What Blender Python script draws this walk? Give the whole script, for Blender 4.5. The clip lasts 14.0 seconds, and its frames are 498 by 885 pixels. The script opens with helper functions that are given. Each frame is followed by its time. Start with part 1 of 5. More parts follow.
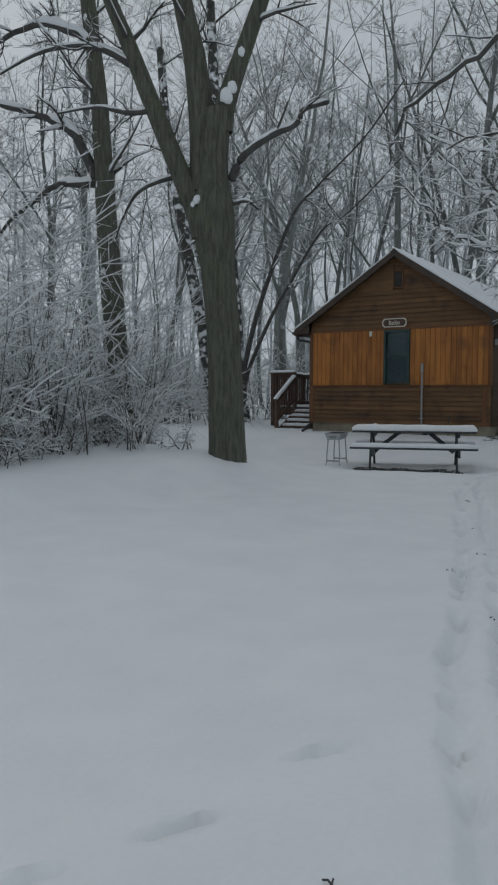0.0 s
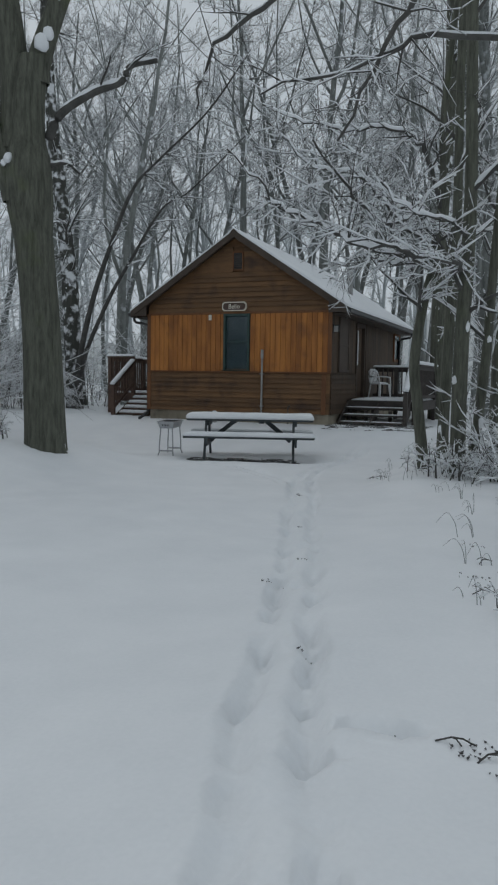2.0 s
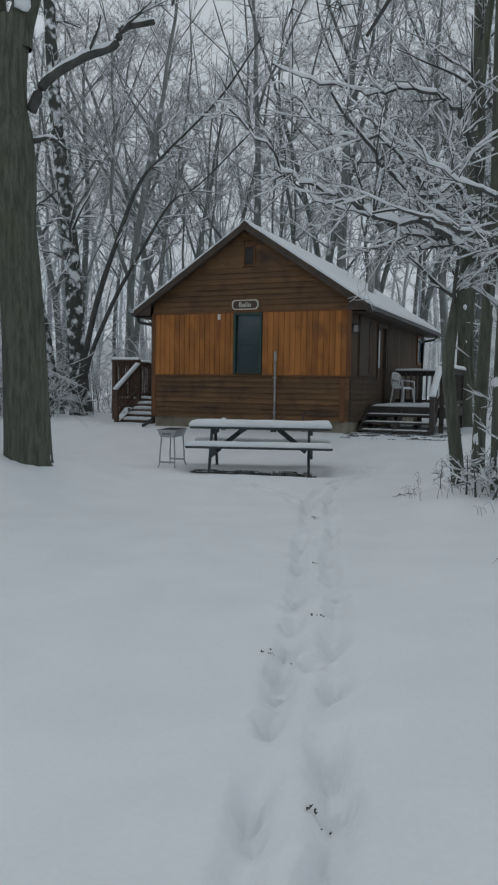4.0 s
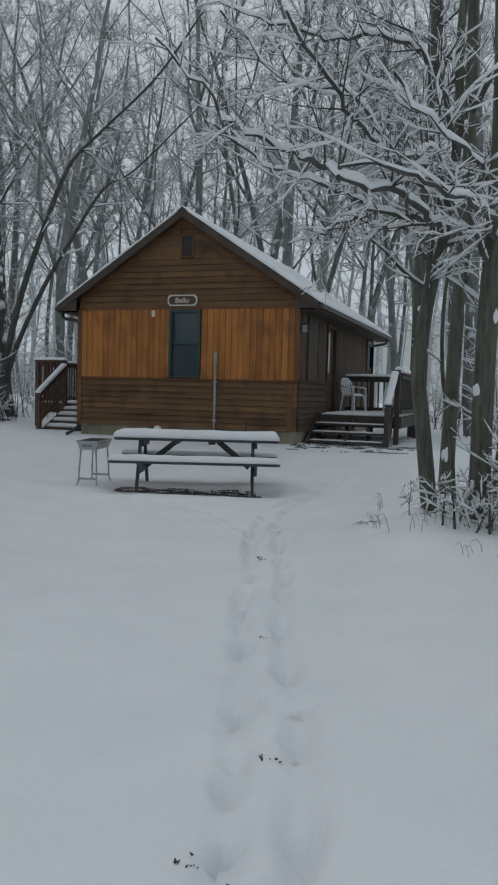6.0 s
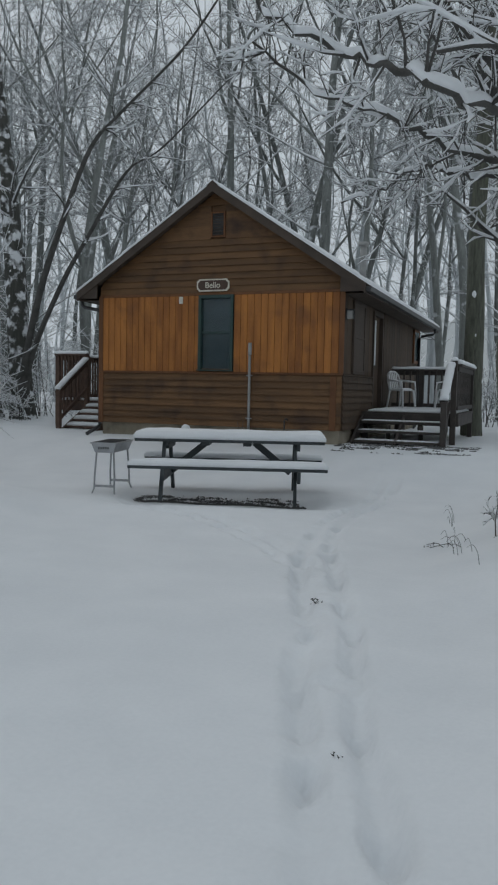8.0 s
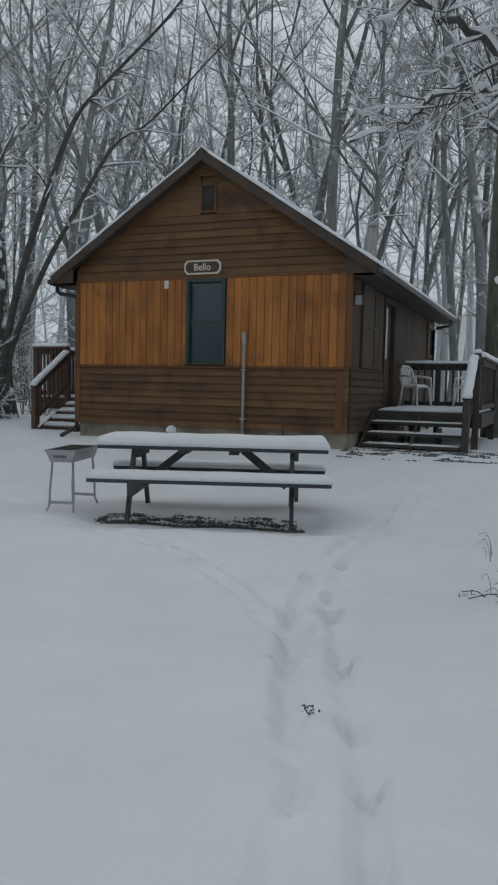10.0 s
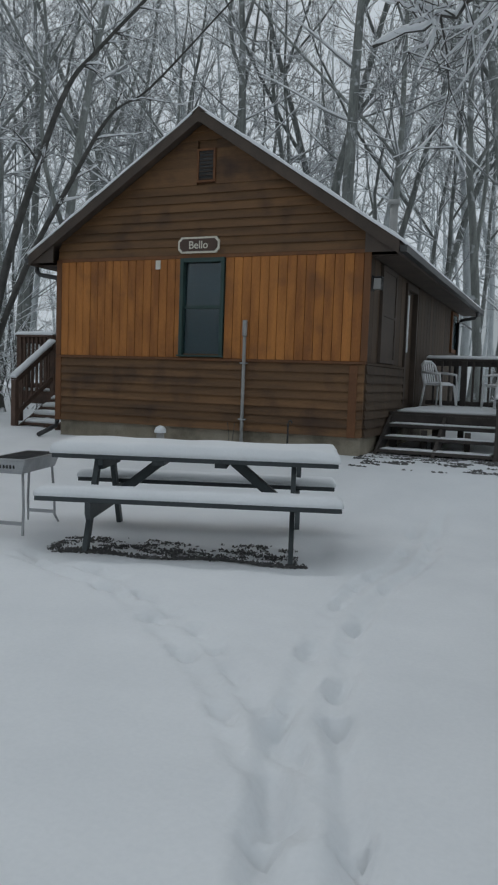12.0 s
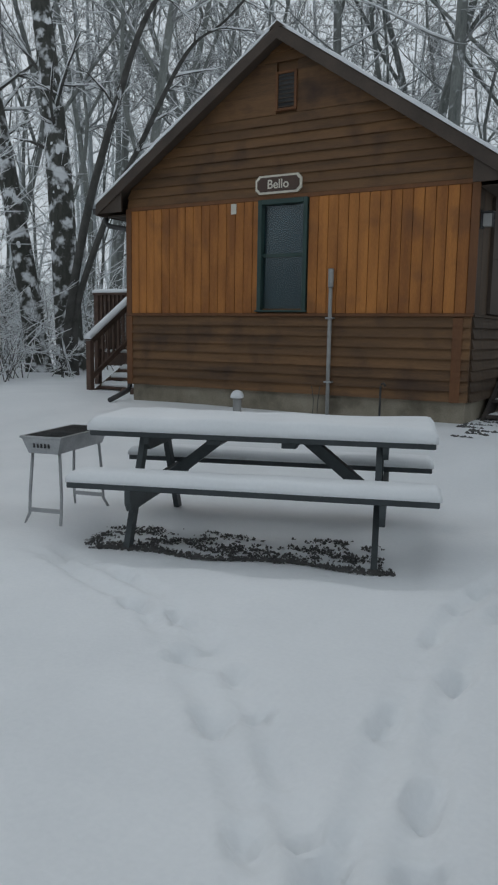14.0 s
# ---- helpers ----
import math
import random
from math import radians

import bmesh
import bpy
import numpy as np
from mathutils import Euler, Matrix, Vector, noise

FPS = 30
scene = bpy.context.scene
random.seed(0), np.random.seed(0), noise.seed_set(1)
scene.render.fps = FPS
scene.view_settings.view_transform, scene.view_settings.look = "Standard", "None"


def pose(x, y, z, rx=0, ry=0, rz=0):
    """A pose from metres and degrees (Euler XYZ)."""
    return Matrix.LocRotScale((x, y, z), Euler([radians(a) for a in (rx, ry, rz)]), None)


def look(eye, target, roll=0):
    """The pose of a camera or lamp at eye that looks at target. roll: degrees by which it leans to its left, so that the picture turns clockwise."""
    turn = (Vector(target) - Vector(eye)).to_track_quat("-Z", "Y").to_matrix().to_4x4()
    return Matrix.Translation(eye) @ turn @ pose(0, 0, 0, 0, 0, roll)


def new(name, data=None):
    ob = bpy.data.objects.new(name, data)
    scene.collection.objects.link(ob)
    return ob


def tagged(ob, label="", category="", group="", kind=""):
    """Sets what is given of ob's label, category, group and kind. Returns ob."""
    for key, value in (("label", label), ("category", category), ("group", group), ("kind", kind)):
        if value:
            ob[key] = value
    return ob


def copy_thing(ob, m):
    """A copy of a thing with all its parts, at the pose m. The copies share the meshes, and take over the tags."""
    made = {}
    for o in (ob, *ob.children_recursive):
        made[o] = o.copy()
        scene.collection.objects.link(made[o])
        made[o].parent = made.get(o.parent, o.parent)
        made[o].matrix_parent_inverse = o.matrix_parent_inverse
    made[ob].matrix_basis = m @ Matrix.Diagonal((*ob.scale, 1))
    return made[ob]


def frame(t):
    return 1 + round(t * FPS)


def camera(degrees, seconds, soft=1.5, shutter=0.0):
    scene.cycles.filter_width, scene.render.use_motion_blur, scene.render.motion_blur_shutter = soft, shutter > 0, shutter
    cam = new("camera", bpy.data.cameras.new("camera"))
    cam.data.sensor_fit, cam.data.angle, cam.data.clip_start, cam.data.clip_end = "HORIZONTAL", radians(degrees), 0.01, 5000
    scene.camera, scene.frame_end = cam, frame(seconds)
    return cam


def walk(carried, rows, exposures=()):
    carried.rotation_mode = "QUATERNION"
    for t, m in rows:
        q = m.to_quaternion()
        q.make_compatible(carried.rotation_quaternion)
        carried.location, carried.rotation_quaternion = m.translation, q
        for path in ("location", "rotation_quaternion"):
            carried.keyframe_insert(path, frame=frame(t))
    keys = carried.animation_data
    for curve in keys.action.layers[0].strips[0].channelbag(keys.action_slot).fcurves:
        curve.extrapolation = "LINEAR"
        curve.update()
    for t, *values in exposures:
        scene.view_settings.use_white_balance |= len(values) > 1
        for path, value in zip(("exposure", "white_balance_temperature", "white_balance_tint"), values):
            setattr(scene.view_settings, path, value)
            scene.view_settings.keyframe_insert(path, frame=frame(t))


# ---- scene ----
cam = camera(36.1, 14.0, soft=2.2)
PATH = [
    (0, (10.049, -18.513, 1.476), (8.958, -16.842, 1.345), 0.1),
    (0.5, (10.053, -18.275, 1.484), (9.129, -16.512, 1.28), 1.4),
    (1, (10.037, -18.034, 1.49), (9.183, -16.236, 1.29), 1.9),
    (1.5, (9.976, -17.786, 1.495), (9.235, -15.937, 1.31), 1.1),
    (2, (9.961, -17.477, 1.458), (9.209, -15.631, 1.295), 0.9),
    (4.5, (9.363, -15.663, 1.406), (8.567, -13.834, 1.261), 0.9),
    (5, (9.239, -15.245, 1.408), (8.477, -13.402, 1.262), 0.7),
    (5.5, (9.108, -14.835, 1.427), (8.336, -12.996, 1.281), 1.3),
    (6, (8.917, -14.446, 1.419), (8.264, -12.56, 1.288), 1.5),
    (6.5, (8.769, -14.066, 1.404), (8.103, -12.185, 1.27), 1.6),
    (7, (8.641, -13.725, 1.418), (7.922, -11.864, 1.276), 2.1),
    (7.5, (8.443, -13.364, 1.397), (7.725, -11.503, 1.258), 1.6),
    (8, (8.284, -13.006, 1.36), (7.554, -11.149, 1.221), 1.2),
    (10.5, (7.761, -10.976, 1.361), (7.007, -9.13, 1.209), 1.5),
    (11, (7.668, -10.613, 1.357), (6.902, -8.772, 1.2), 2.0),
    (11.5, (7.538, -10.198, 1.348), (6.76, -8.363, 1.189), 2.4),
    (12, (7.431, -9.857, 1.385), (6.656, -8.021, 1.221), 2.0),
    (12.5, (7.381, -9.557, 1.416), (6.573, -7.736, 1.242), 2.0),
    (13, (7.27, -9.219, 1.409), (6.408, -7.424, 1.22), 1.8),
    (13.5, (7.177, -8.882, 1.419), (6.259, -7.117, 1.213), 1.3),
    (14, (7.139, -8.712, 1.416), (6.136, -7.005, 1.132), 0.9),
]
walk(cam, [(t, look(eye, target, roll)) for t, eye, target, roll in PATH],
     [(0, -0.76), (1.5, -0.61), (5, -0.50), (11, -0.40), (14, -0.32)])

# ---- world and light ----
world = bpy.data.worlds.new("overcast_sky")
scene.world = world
world.use_nodes = True
wn, wl = world.node_tree.nodes, world.node_tree.links
wn.clear()
sky = wn.new("ShaderNodeTexSky")
sky.sky_type, sky.sun_disc = "NISHITA", False
sky.sun_elevation, sky.sun_rotation = radians(44), radians(-56)
sky.air_density, sky.dust_density, sky.ozone_density = 1.0, 6.0, 1.0
grey = wn.new("ShaderNodeHueSaturation")
grey.inputs["Saturation"].default_value = 0.18
flat = wn.new("ShaderNodeMix")
flat.data_type = "RGBA"
flat.inputs[0].default_value = 0.95
flat.inputs[7].default_value = (5.75, 6.4, 6.95, 1)
back = wn.new("ShaderNodeBackground")
back.inputs["Strength"].default_value = 0.115
wout = wn.new("ShaderNodeOutputWorld")
wl.new(sky.outputs[0], grey.inputs["Color"])
wl.new(grey.outputs[0], flat.inputs[6])
wl.new(flat.outputs[2], back.inputs["Color"])
wl.new(back.outputs[0], wout.inputs["Surface"])
sun_data = bpy.data.lights.new("sun", "SUN")
sun_data.energy, sun_data.angle, sun_data.color = 0.36, radians(30), (1.0, 0.97, 0.93)
sun = new("sun", sun_data)
sun.matrix_world = look((-22, 10, 30), (5, -8, 0))


# ---- materials ----
def material(name, dark, light, rough=0.8, scale=6.0, stretch=(1, 1, 1), bump=0.3, fine=60.0, metal=0.0, vary=0.0, patch=None, patch_at=(0.55, 0.7), patch_scale=2.0):
    """Two scales of noise between two colours, a fine relief, and an optional patchy stain."""
    m = bpy.data.materials.new(name)
    m.use_nodes = True
    n, l = m.node_tree.nodes, m.node_tree.links
    b = n["Principled BSDF"]
    co = n.new("ShaderNodeTexCoord")
    mp = n.new("ShaderNodeMapping")
    mp.inputs["Scale"].default_value = stretch
    l.new(co.outputs["Object"], mp.inputs["Vector"])
    big, small = n.new("ShaderNodeTexNoise"), n.new("ShaderNodeTexNoise")
    big.inputs["Scale"].default_value, big.inputs["Detail"].default_value = scale, 5
    small.inputs["Scale"].default_value, small.inputs["Detail"].default_value = fine, 4
    for t in (big, small):
        l.new(mp.outputs[0], t.inputs["Vector"])
    mix = n.new("ShaderNodeMath")
    mix.operation = "MULTIPLY_ADD"
    mix.inputs[1].default_value = 0.45
    l.new(small.outputs["Fac"], mix.inputs[0])
    half = n.new("ShaderNodeMath")
    half.operation = "MULTIPLY_ADD"
    half.inputs[1].default_value, half.inputs[2].default_value = 0.9, -0.17
    l.new(big.outputs["Fac"], half.inputs[0])
    l.new(half.outputs[0], mix.inputs[2])
    fac = mix.outputs[0]
    if vary:
        info = n.new("ShaderNodeObjectInfo")
        add = n.new("ShaderNodeMath")
        add.operation = "MULTIPLY_ADD"
        add.inputs[1].default_value = vary
        l.new(info.outputs["Random"], add.inputs[0])
        off = n.new("ShaderNodeMath")
        off.operation = "SUBTRACT"
        off.inputs[1].default_value = vary / 2
        l.new(fac, off.inputs[0])
        l.new(off.outputs[0], add.inputs[2])
        fac = add.outputs[0]
    ramp = n.new("ShaderNodeValToRGB")
    ramp.color_ramp.elements[0].position, ramp.color_ramp.elements[1].position = 0.25, 0.75
    ramp.color_ramp.elements[0].color, ramp.color_ramp.elements[1].color = (*dark, 1), (*light, 1)
    l.new(fac, ramp.inputs[0])
    colour = ramp.outputs[0]
    if patch:
        spot = n.new("ShaderNodeTexNoise")
        spot.inputs["Scale"].default_value, spot.inputs["Detail"].default_value = patch_scale, 6
        l.new(co.outputs["Object"], spot.inputs["Vector"])
        rng = n.new("ShaderNodeMapRange")
        rng.inputs[1].default_value, rng.inputs[2].default_value = patch_at
        l.new(spot.outputs["Fac"], rng.inputs[0])
        mx = n.new("ShaderNodeMix")
        mx.data_type = "RGBA"
        mx.inputs[7].default_value = (*patch, 1)
        l.new(rng.outputs[0], mx.inputs[0])
        l.new(colour, mx.inputs[6])
        colour = mx.outputs[2]
    l.new(colour, b.inputs["Base Color"])
    b.inputs["Roughness"].default_value, b.inputs["Metallic"].default_value = rough, metal
    if bump:
        bp = n.new("ShaderNodeBump")
        bp.inputs["Strength"].default_value, bp.inputs["Distance"].default_value = bump, 0.01
        l.new(mix.outputs[0], bp.inputs["Height"])
        l.new(bp.outputs[0], b.inputs["Normal"])
    return m


SNOW = material("snow", (0.76, 0.78, 0.80), (0.84, 0.855, 0.87), 0.75, 1.5, bump=0.25, fine=45)
PLANK = material("orange_stained_cedar", (0.25, 0.087, 0.017), (0.50, 0.192, 0.039), 0.65, 3.0, (3, 3, 0.5), 0.35, 40, vary=0.3, patch=(0.16, 0.062, 0.020), patch_at=(0.54, 0.8))
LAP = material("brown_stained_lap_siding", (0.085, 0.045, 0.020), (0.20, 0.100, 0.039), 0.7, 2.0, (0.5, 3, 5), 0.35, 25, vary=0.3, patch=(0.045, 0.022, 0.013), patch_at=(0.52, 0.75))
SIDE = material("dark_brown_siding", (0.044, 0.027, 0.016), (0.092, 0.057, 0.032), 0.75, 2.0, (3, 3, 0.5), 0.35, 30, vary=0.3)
TRIM = material("brown_trim_board", (0.11, 0.045, 0.017), (0.19, 0.078, 0.028), 0.7, 3.0, (2, 2, 0.6), 0.3, 30, vary=0.2)
FASCIA = material("dark_fascia", (0.046, 0.033, 0.025), (0.088, 0.063, 0.047), 0.7, 3, bump=0.2)
CONCRETE = material("stained_concrete", (0.20, 0.17, 0.125), (0.36, 0.32, 0.25), 0.9, 3, bump=0.5, patch=(0.10, 0.085, 0.06), patch_at=(0.5, 0.7))
DECK = material("weathered_deck_wood", (0.055, 0.034, 0.026), (0.13, 0.078, 0.056), 0.8, 3, (2, 2, 2), 0.4, 30, vary=0.25)
TABLE = material("black_green_painted_wood", (0.026, 0.033, 0.036), (0.056, 0.068, 0.072), 0.6, 4, (1, 1, 1), 0.35, 30, vary=0.2)
STEEL = material("galvanised_steel", (0.30, 0.31, 0.32), (0.48, 0.49, 0.50), 0.45, 6, bump=0.1, metal=0.7)
SOOT = material("sooty_iron", (0.02, 0.02, 0.02), (0.09, 0.09, 0.09), 0.8, 8, bump=0.4, metal=0.2)
PIPE = material("grey_plastic_pipe", (0.26, 0.26, 0.25), (0.36, 0.36, 0.35), 0.5, 5, bump=0.1)
GUTTER = material("dark_gutter_metal", (0.03, 0.03, 0.032), (0.06, 0.06, 0.06), 0.45, 5, bump=0.1)
PLASTIC = material("white_plastic", (0.66, 0.67, 0.68), (0.78, 0.79, 0.8), 0.4, 5, bump=0.05)
CREAM = material("cream_paint", (0.62, 0.58, 0.48), (0.72, 0.68, 0.58), 0.6, 8, bump=0.1)
SIGNBROWN = material("brown_sign_paint", (0.06, 0.033, 0.023), (0.085, 0.048, 0.034), 0.5, 8, bump=0.1)
GREENTRIM = material("dark_green_paint", (0.018, 0.045, 0.040), (0.034, 0.07, 0.062), 0.5, 5, bump=0.15)
SCREEN = material("insect_screen_and_blind", (0.016, 0.028, 0.034), (0.032, 0.050, 0.058), 0.35, 2, bump=0.1, fine=200)
BARK = material("furrowed_bark", (0.045, 0.047, 0.036), (0.145, 0.150, 0.118), 0.95, 3.5, (6, 6, 0.8), 1.0, 16, patch=(0.10, 0.12, 0.055), patch_at=(0.58, 0.85), patch_scale=1.5)
TWIG = material("dark_twig_bark", (0.045, 0.044, 0.040), (0.11, 0.107, 0.10), 0.9, 6, bump=0.5)
# Bark greyed to paint distance haze; the white patches are snow.
FARBARK = material("haze_greyed_bark", (0.11, 0.118, 0.112), (0.27, 0.285, 0.27), 0.95, 2.5, (3, 3, 0.6), 0.8, 20, vary=0.3, patch=(0.62, 0.64, 0.66), patch_at=(0.58, 0.70), patch_scale=3.2)
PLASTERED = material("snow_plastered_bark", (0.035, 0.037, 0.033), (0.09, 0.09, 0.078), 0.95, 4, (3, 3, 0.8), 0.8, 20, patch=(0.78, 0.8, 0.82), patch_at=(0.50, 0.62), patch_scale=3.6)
# Twigs paled to paint distance haze; also used for dry weed stalks.
FARTWIG = material("hazed_and_dry_twigs", (0.17, 0.176, 0.178), (0.34, 0.35, 0.35), 0.95, 4, bump=0.3)
# Still paler copy for the farthest trees, with haze painted into the colour.
HAZED = material("haze_paled_wood", (0.36, 0.385, 0.395), (0.55, 0.58, 0.59), 0.95, 2.5, (3, 3, 0.8), 0.4, 20, vary=0.3)
# Wood of the side deck, darker than the stoop's.
DARKDECK = material("darker_deck_wood", (0.035, 0.030, 0.027), (0.08, 0.066, 0.058), 0.7, 3, (2, 2, 2), 0.4, 30, vary=0.25)
WHITEWASH = material("white_scrap", (0.6, 0.58, 0.5), (0.72, 0.7, 0.62), 0.8, 12, bump=0.2)

GLASS = bpy.data.materials.new("window_glass")
GLASS.use_nodes = True
gb = GLASS.node_tree.nodes["Principled BSDF"]
gb.inputs["Base Color"].default_value, gb.inputs["Roughness"].default_value = (0.75, 0.9, 0.95, 1), 0.04
gb.inputs["Transmission Weight"].default_value = 1.0

# Flat emission in a haze colour, for the ring behind the woods.
MIST = bpy.data.materials.new("glowing_far_mist")
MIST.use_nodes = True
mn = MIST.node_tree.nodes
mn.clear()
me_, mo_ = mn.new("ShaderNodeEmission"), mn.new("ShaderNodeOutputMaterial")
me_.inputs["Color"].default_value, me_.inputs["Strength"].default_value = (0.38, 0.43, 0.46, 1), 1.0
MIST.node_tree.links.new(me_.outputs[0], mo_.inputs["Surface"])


# ---- building helpers ----
def mesh_of(name, bm, mat, smooth=False):
    me = bpy.data.meshes.new(name)
    bmesh.ops.recalc_face_normals(bm, faces=bm.faces)
    bm.to_mesh(me)
    bm.free()
    me.materials.append(mat)
    if smooth:
        for p in me.polygons:
            p.use_smooth = True
    return me


def part(name, bm, mat, parent, label="", smooth=False):
    ob = new(name, mesh_of(name, bm, mat, smooth))
    ob.parent = parent
    return tagged(ob, label)


def thing(name, label, category, m=None, group="", kind=""):
    ob = new(name)
    ob.empty_display_size = 0.1
    if m is not None:
        ob.matrix_world = m
    return tagged(ob, label, category, group, kind)


def box(x0, x1, y0, y1, z0, z1, bevel=0.0, bm=None, m=None):
    bm = bm or bmesh.new()
    vs = bmesh.ops.create_cube(bm, size=1)["verts"]
    for v in vs:
        v.co = Vector(((x0 + x1) / 2 + v.co.x * (x1 - x0), (y0 + y1) / 2 + v.co.y * (y1 - y0), (z0 + z1) / 2 + v.co.z * (z1 - z0)))
    if bevel:
        es = list({e for v in vs for e in v.link_edges})
        out = bmesh.ops.bevel(bm, geom=es, offset=bevel, segments=1, affect="EDGES")
        vs = list({v for f in out["faces"] for v in f.verts} | {v for v in vs if v.is_valid})
    if m is not None:
        bmesh.ops.transform(bm, matrix=m, verts=vs)
    return bm


def prism(poly, axis, a, b, bm=None):
    """A polygon in the plane across an axis, from a to b along it. Axis y: points are (x, z); axis x: (y, z)."""
    bm = bm or bmesh.new()
    put = (lambda p, q: (p[0], q, p[1])) if axis == "y" else (lambda p, q: (q, p[0], p[1]))
    lo = [bm.verts.new(put(p, a)) for p in poly]
    hi = [bm.verts.new(put(p, b)) for p in poly]
    n = len(poly)
    bm.faces.new(lo)
    bm.faces.new(hi[::-1])
    for i in range(n):
        bm.faces.new((lo[i], hi[i], hi[(i + 1) % n], lo[(i + 1) % n]))
    return bm


def tube(v, f, pts, rads, n, start=0.0):
    base = len(v)
    for i, (p, r) in enumerate(zip(pts, rads)):
        d = pts[min(i + 1, len(pts) - 1)] - pts[max(i - 1, 0)]
        a = d.cross(Vector((0.13, 0.21, 1)) if abs(d.z) < 0.9 * d.length else Vector((1, 0.1, 0))).normalized()
        b = a.cross(d).normalized()
        for k in range(n):
            t = start + 2 * math.pi * k / n
            v.append(p + a * (r * math.cos(t)) + b * (r * math.sin(t)))
    for i in range(len(pts) - 1):
        for k in range(n):
            q = base + i * n
            f.append((q + k, q + (k + 1) % n, q + n + (k + 1) % n, q + n + k))
    if n > 4:
        f.append(tuple(base + k for k in range(n))[::-1])
        f.append(tuple(base + (len(pts) - 1) * n + k for k in range(n)))


def tube_part(name, pts, r, mat, parent, n=8, label=""):
    v, f = [], []
    pts = [Vector(p) for p in pts]
    tube(v, f, pts, [r] * len(pts), n)
    return pydata(name, v, f, mat, parent, label)


def pydata(name, v, f, mat, parent=None, label=""):
    me = bpy.data.meshes.new(name)
    me.from_pydata([tuple(p) for p in v], [], f)
    me.materials.append(mat)
    me.polygons.foreach_set("use_smooth", [True] * len(me.polygons))
    me.update()
    ob = new(name, me)
    ob.parent = parent
    return tagged(ob, label)


def snow_slab(x0, x1, y0, y1, z, h, seed=0, step=0.05, m=None, edge=0.05):
    """A pillow of lain snow with a rounded, uneven rim."""
    nx, ny = max(4, int((x1 - x0) / step)), max(4, int((y1 - y0) / step))
    bm = bmesh.new()
    top, low = [], []
    for j in range(ny + 1):
        for i in range(nx + 1):
            x, y = x0 + (x1 - x0) * i / nx, y0 + (y1 - y0) * j / ny
            rim = min(x - x0, x1 - x, y - y0, y1 - y)
            k = min(1.0, rim / edge)
            wob = noise.noise(Vector((x * 3 + seed, y * 3, seed * 1.7)))
            hh = h * (0.45 + 0.55 * math.sqrt(max(0.0, 1 - (1 - k) ** 2))) * (1 + 0.12 * wob)
            dx = 0.012 * noise.noise(Vector((y * 9, seed, 1))) * (1 if rim < 1e-6 else 0)
            top.append(bm.verts.new((x + dx, y + dx, z + hh)))
    n = nx + 1
    for j in range(ny):
        for i in range(nx):
            bm.faces.new((top[j * n + i], top[j * n + i + 1], top[(j + 1) * n + i + 1], top[(j + 1) * n + i]))
    ring = [top[i] for i in range(n)] + [top[j * n + nx] for j in range(1, ny + 1)] + [top[ny * n + i] for i in range(nx - 1, -1, -1)] + [top[j * n] for j in range(ny - 1, 0, -1)]
    foot = [bm.verts.new((p.co.x, p.co.y, z)) for p in ring]
    for i in range(len(ring)):
        k = (i + 1) % len(ring)
        bm.faces.new((ring[i], foot[i], foot[k], ring[k]))
    bm.faces.new(foot[::-1])
    if m is not None:
        bmesh.ops.transform(bm, matrix=m, verts=bm.verts)
    return bm


# ---- ground ----
def smooth(a, b, x):
    t = min(1.0, max(0.0, (x - a) / (b - a)))
    return t * t * (3 - 2 * t)


def ground_z(x, y):
    z = 0.42 * smooth(-3.1, -0.25, y)
    left = 0.36 * smooth(3.6, 1.6, x) * smooth(-4.3, -6.6, y)
    z = max(z, left) + 0.25 * smooth(2.0, -6.0, x) * smooth(-1.0, -5.0, y)
    right = max(0.16 * smooth(7.6, 9.2, x), 0.17 * smooth(7.3, 8.1, x) * smooth(-8.6, -7.0, y))
    z = z + right * smooth(-1.0, -4.0, y) + 0.03 * noise.noise(Vector((x * 0.5, y * 0.5, 3)))
    z += 0.1 * math.exp(-((x - 2.4) ** 2 + (y + 7.4) ** 2) / 1.2)
    return z


PRINTS, RUTS = [], []


def trail(points, spread, seed, stride=0.42, rut=0.065):
    rnd = random.Random(seed)
    side = 1
    for (ax, ay), (bx, by) in zip(points, points[1:]):
        length = math.hypot(bx - ax, by - ay)
        for off in (-spread, spread):
            RUTS.append((ax, ay, bx, by, off, rut))
        for k in range(max(1, round(length / stride))):
            s = (k + rnd.uniform(-0.15, 0.15)) / max(1, round(length / stride))
            a = math.atan2(by - ay, bx - ax)
            off = side * spread + rnd.uniform(-0.03, 0.03)
            PRINTS.append((ax + (bx - ax) * s - math.sin(a) * off, ay + (by - ay) * s + math.cos(a) * off, a + rnd.uniform(-0.2, 0.2), rnd.uniform(0.03, 0.08)))
            side = -side


trail([(10.35, -18.8), (9.87, -17.0), (9.32, -15.7), (8.93, -14.6), (8.72, -13.9), (8.42, -12.9), (8.25, -12.3), (7.94, -11.3), (7.52, -10.1), (7.18, -8.9), (6.79, -7.75), (6.5, -6.9)], 0.13, 1, 0.37, 0.085)
trail([(6.5, -6.9), (6.27, -5.7), (6.25, -4.8), (6.35, -3.6), (6.2, -2.2)], 0.1, 6, 0.4, 0.035)
trail([(8.9, -14.9), (8.3, -12.6), (7.6, -10.4), (7.0, -8.7)], 0.05, 2, 0.8, 0.0)
trail([(6.75, -7.6), (6.2, -6.95), (5.75, -6.4), (5.3, -6.0), (4.7, -5.6), (3.6, -5.2)], 0.085, 3, 0.36, 0.032)
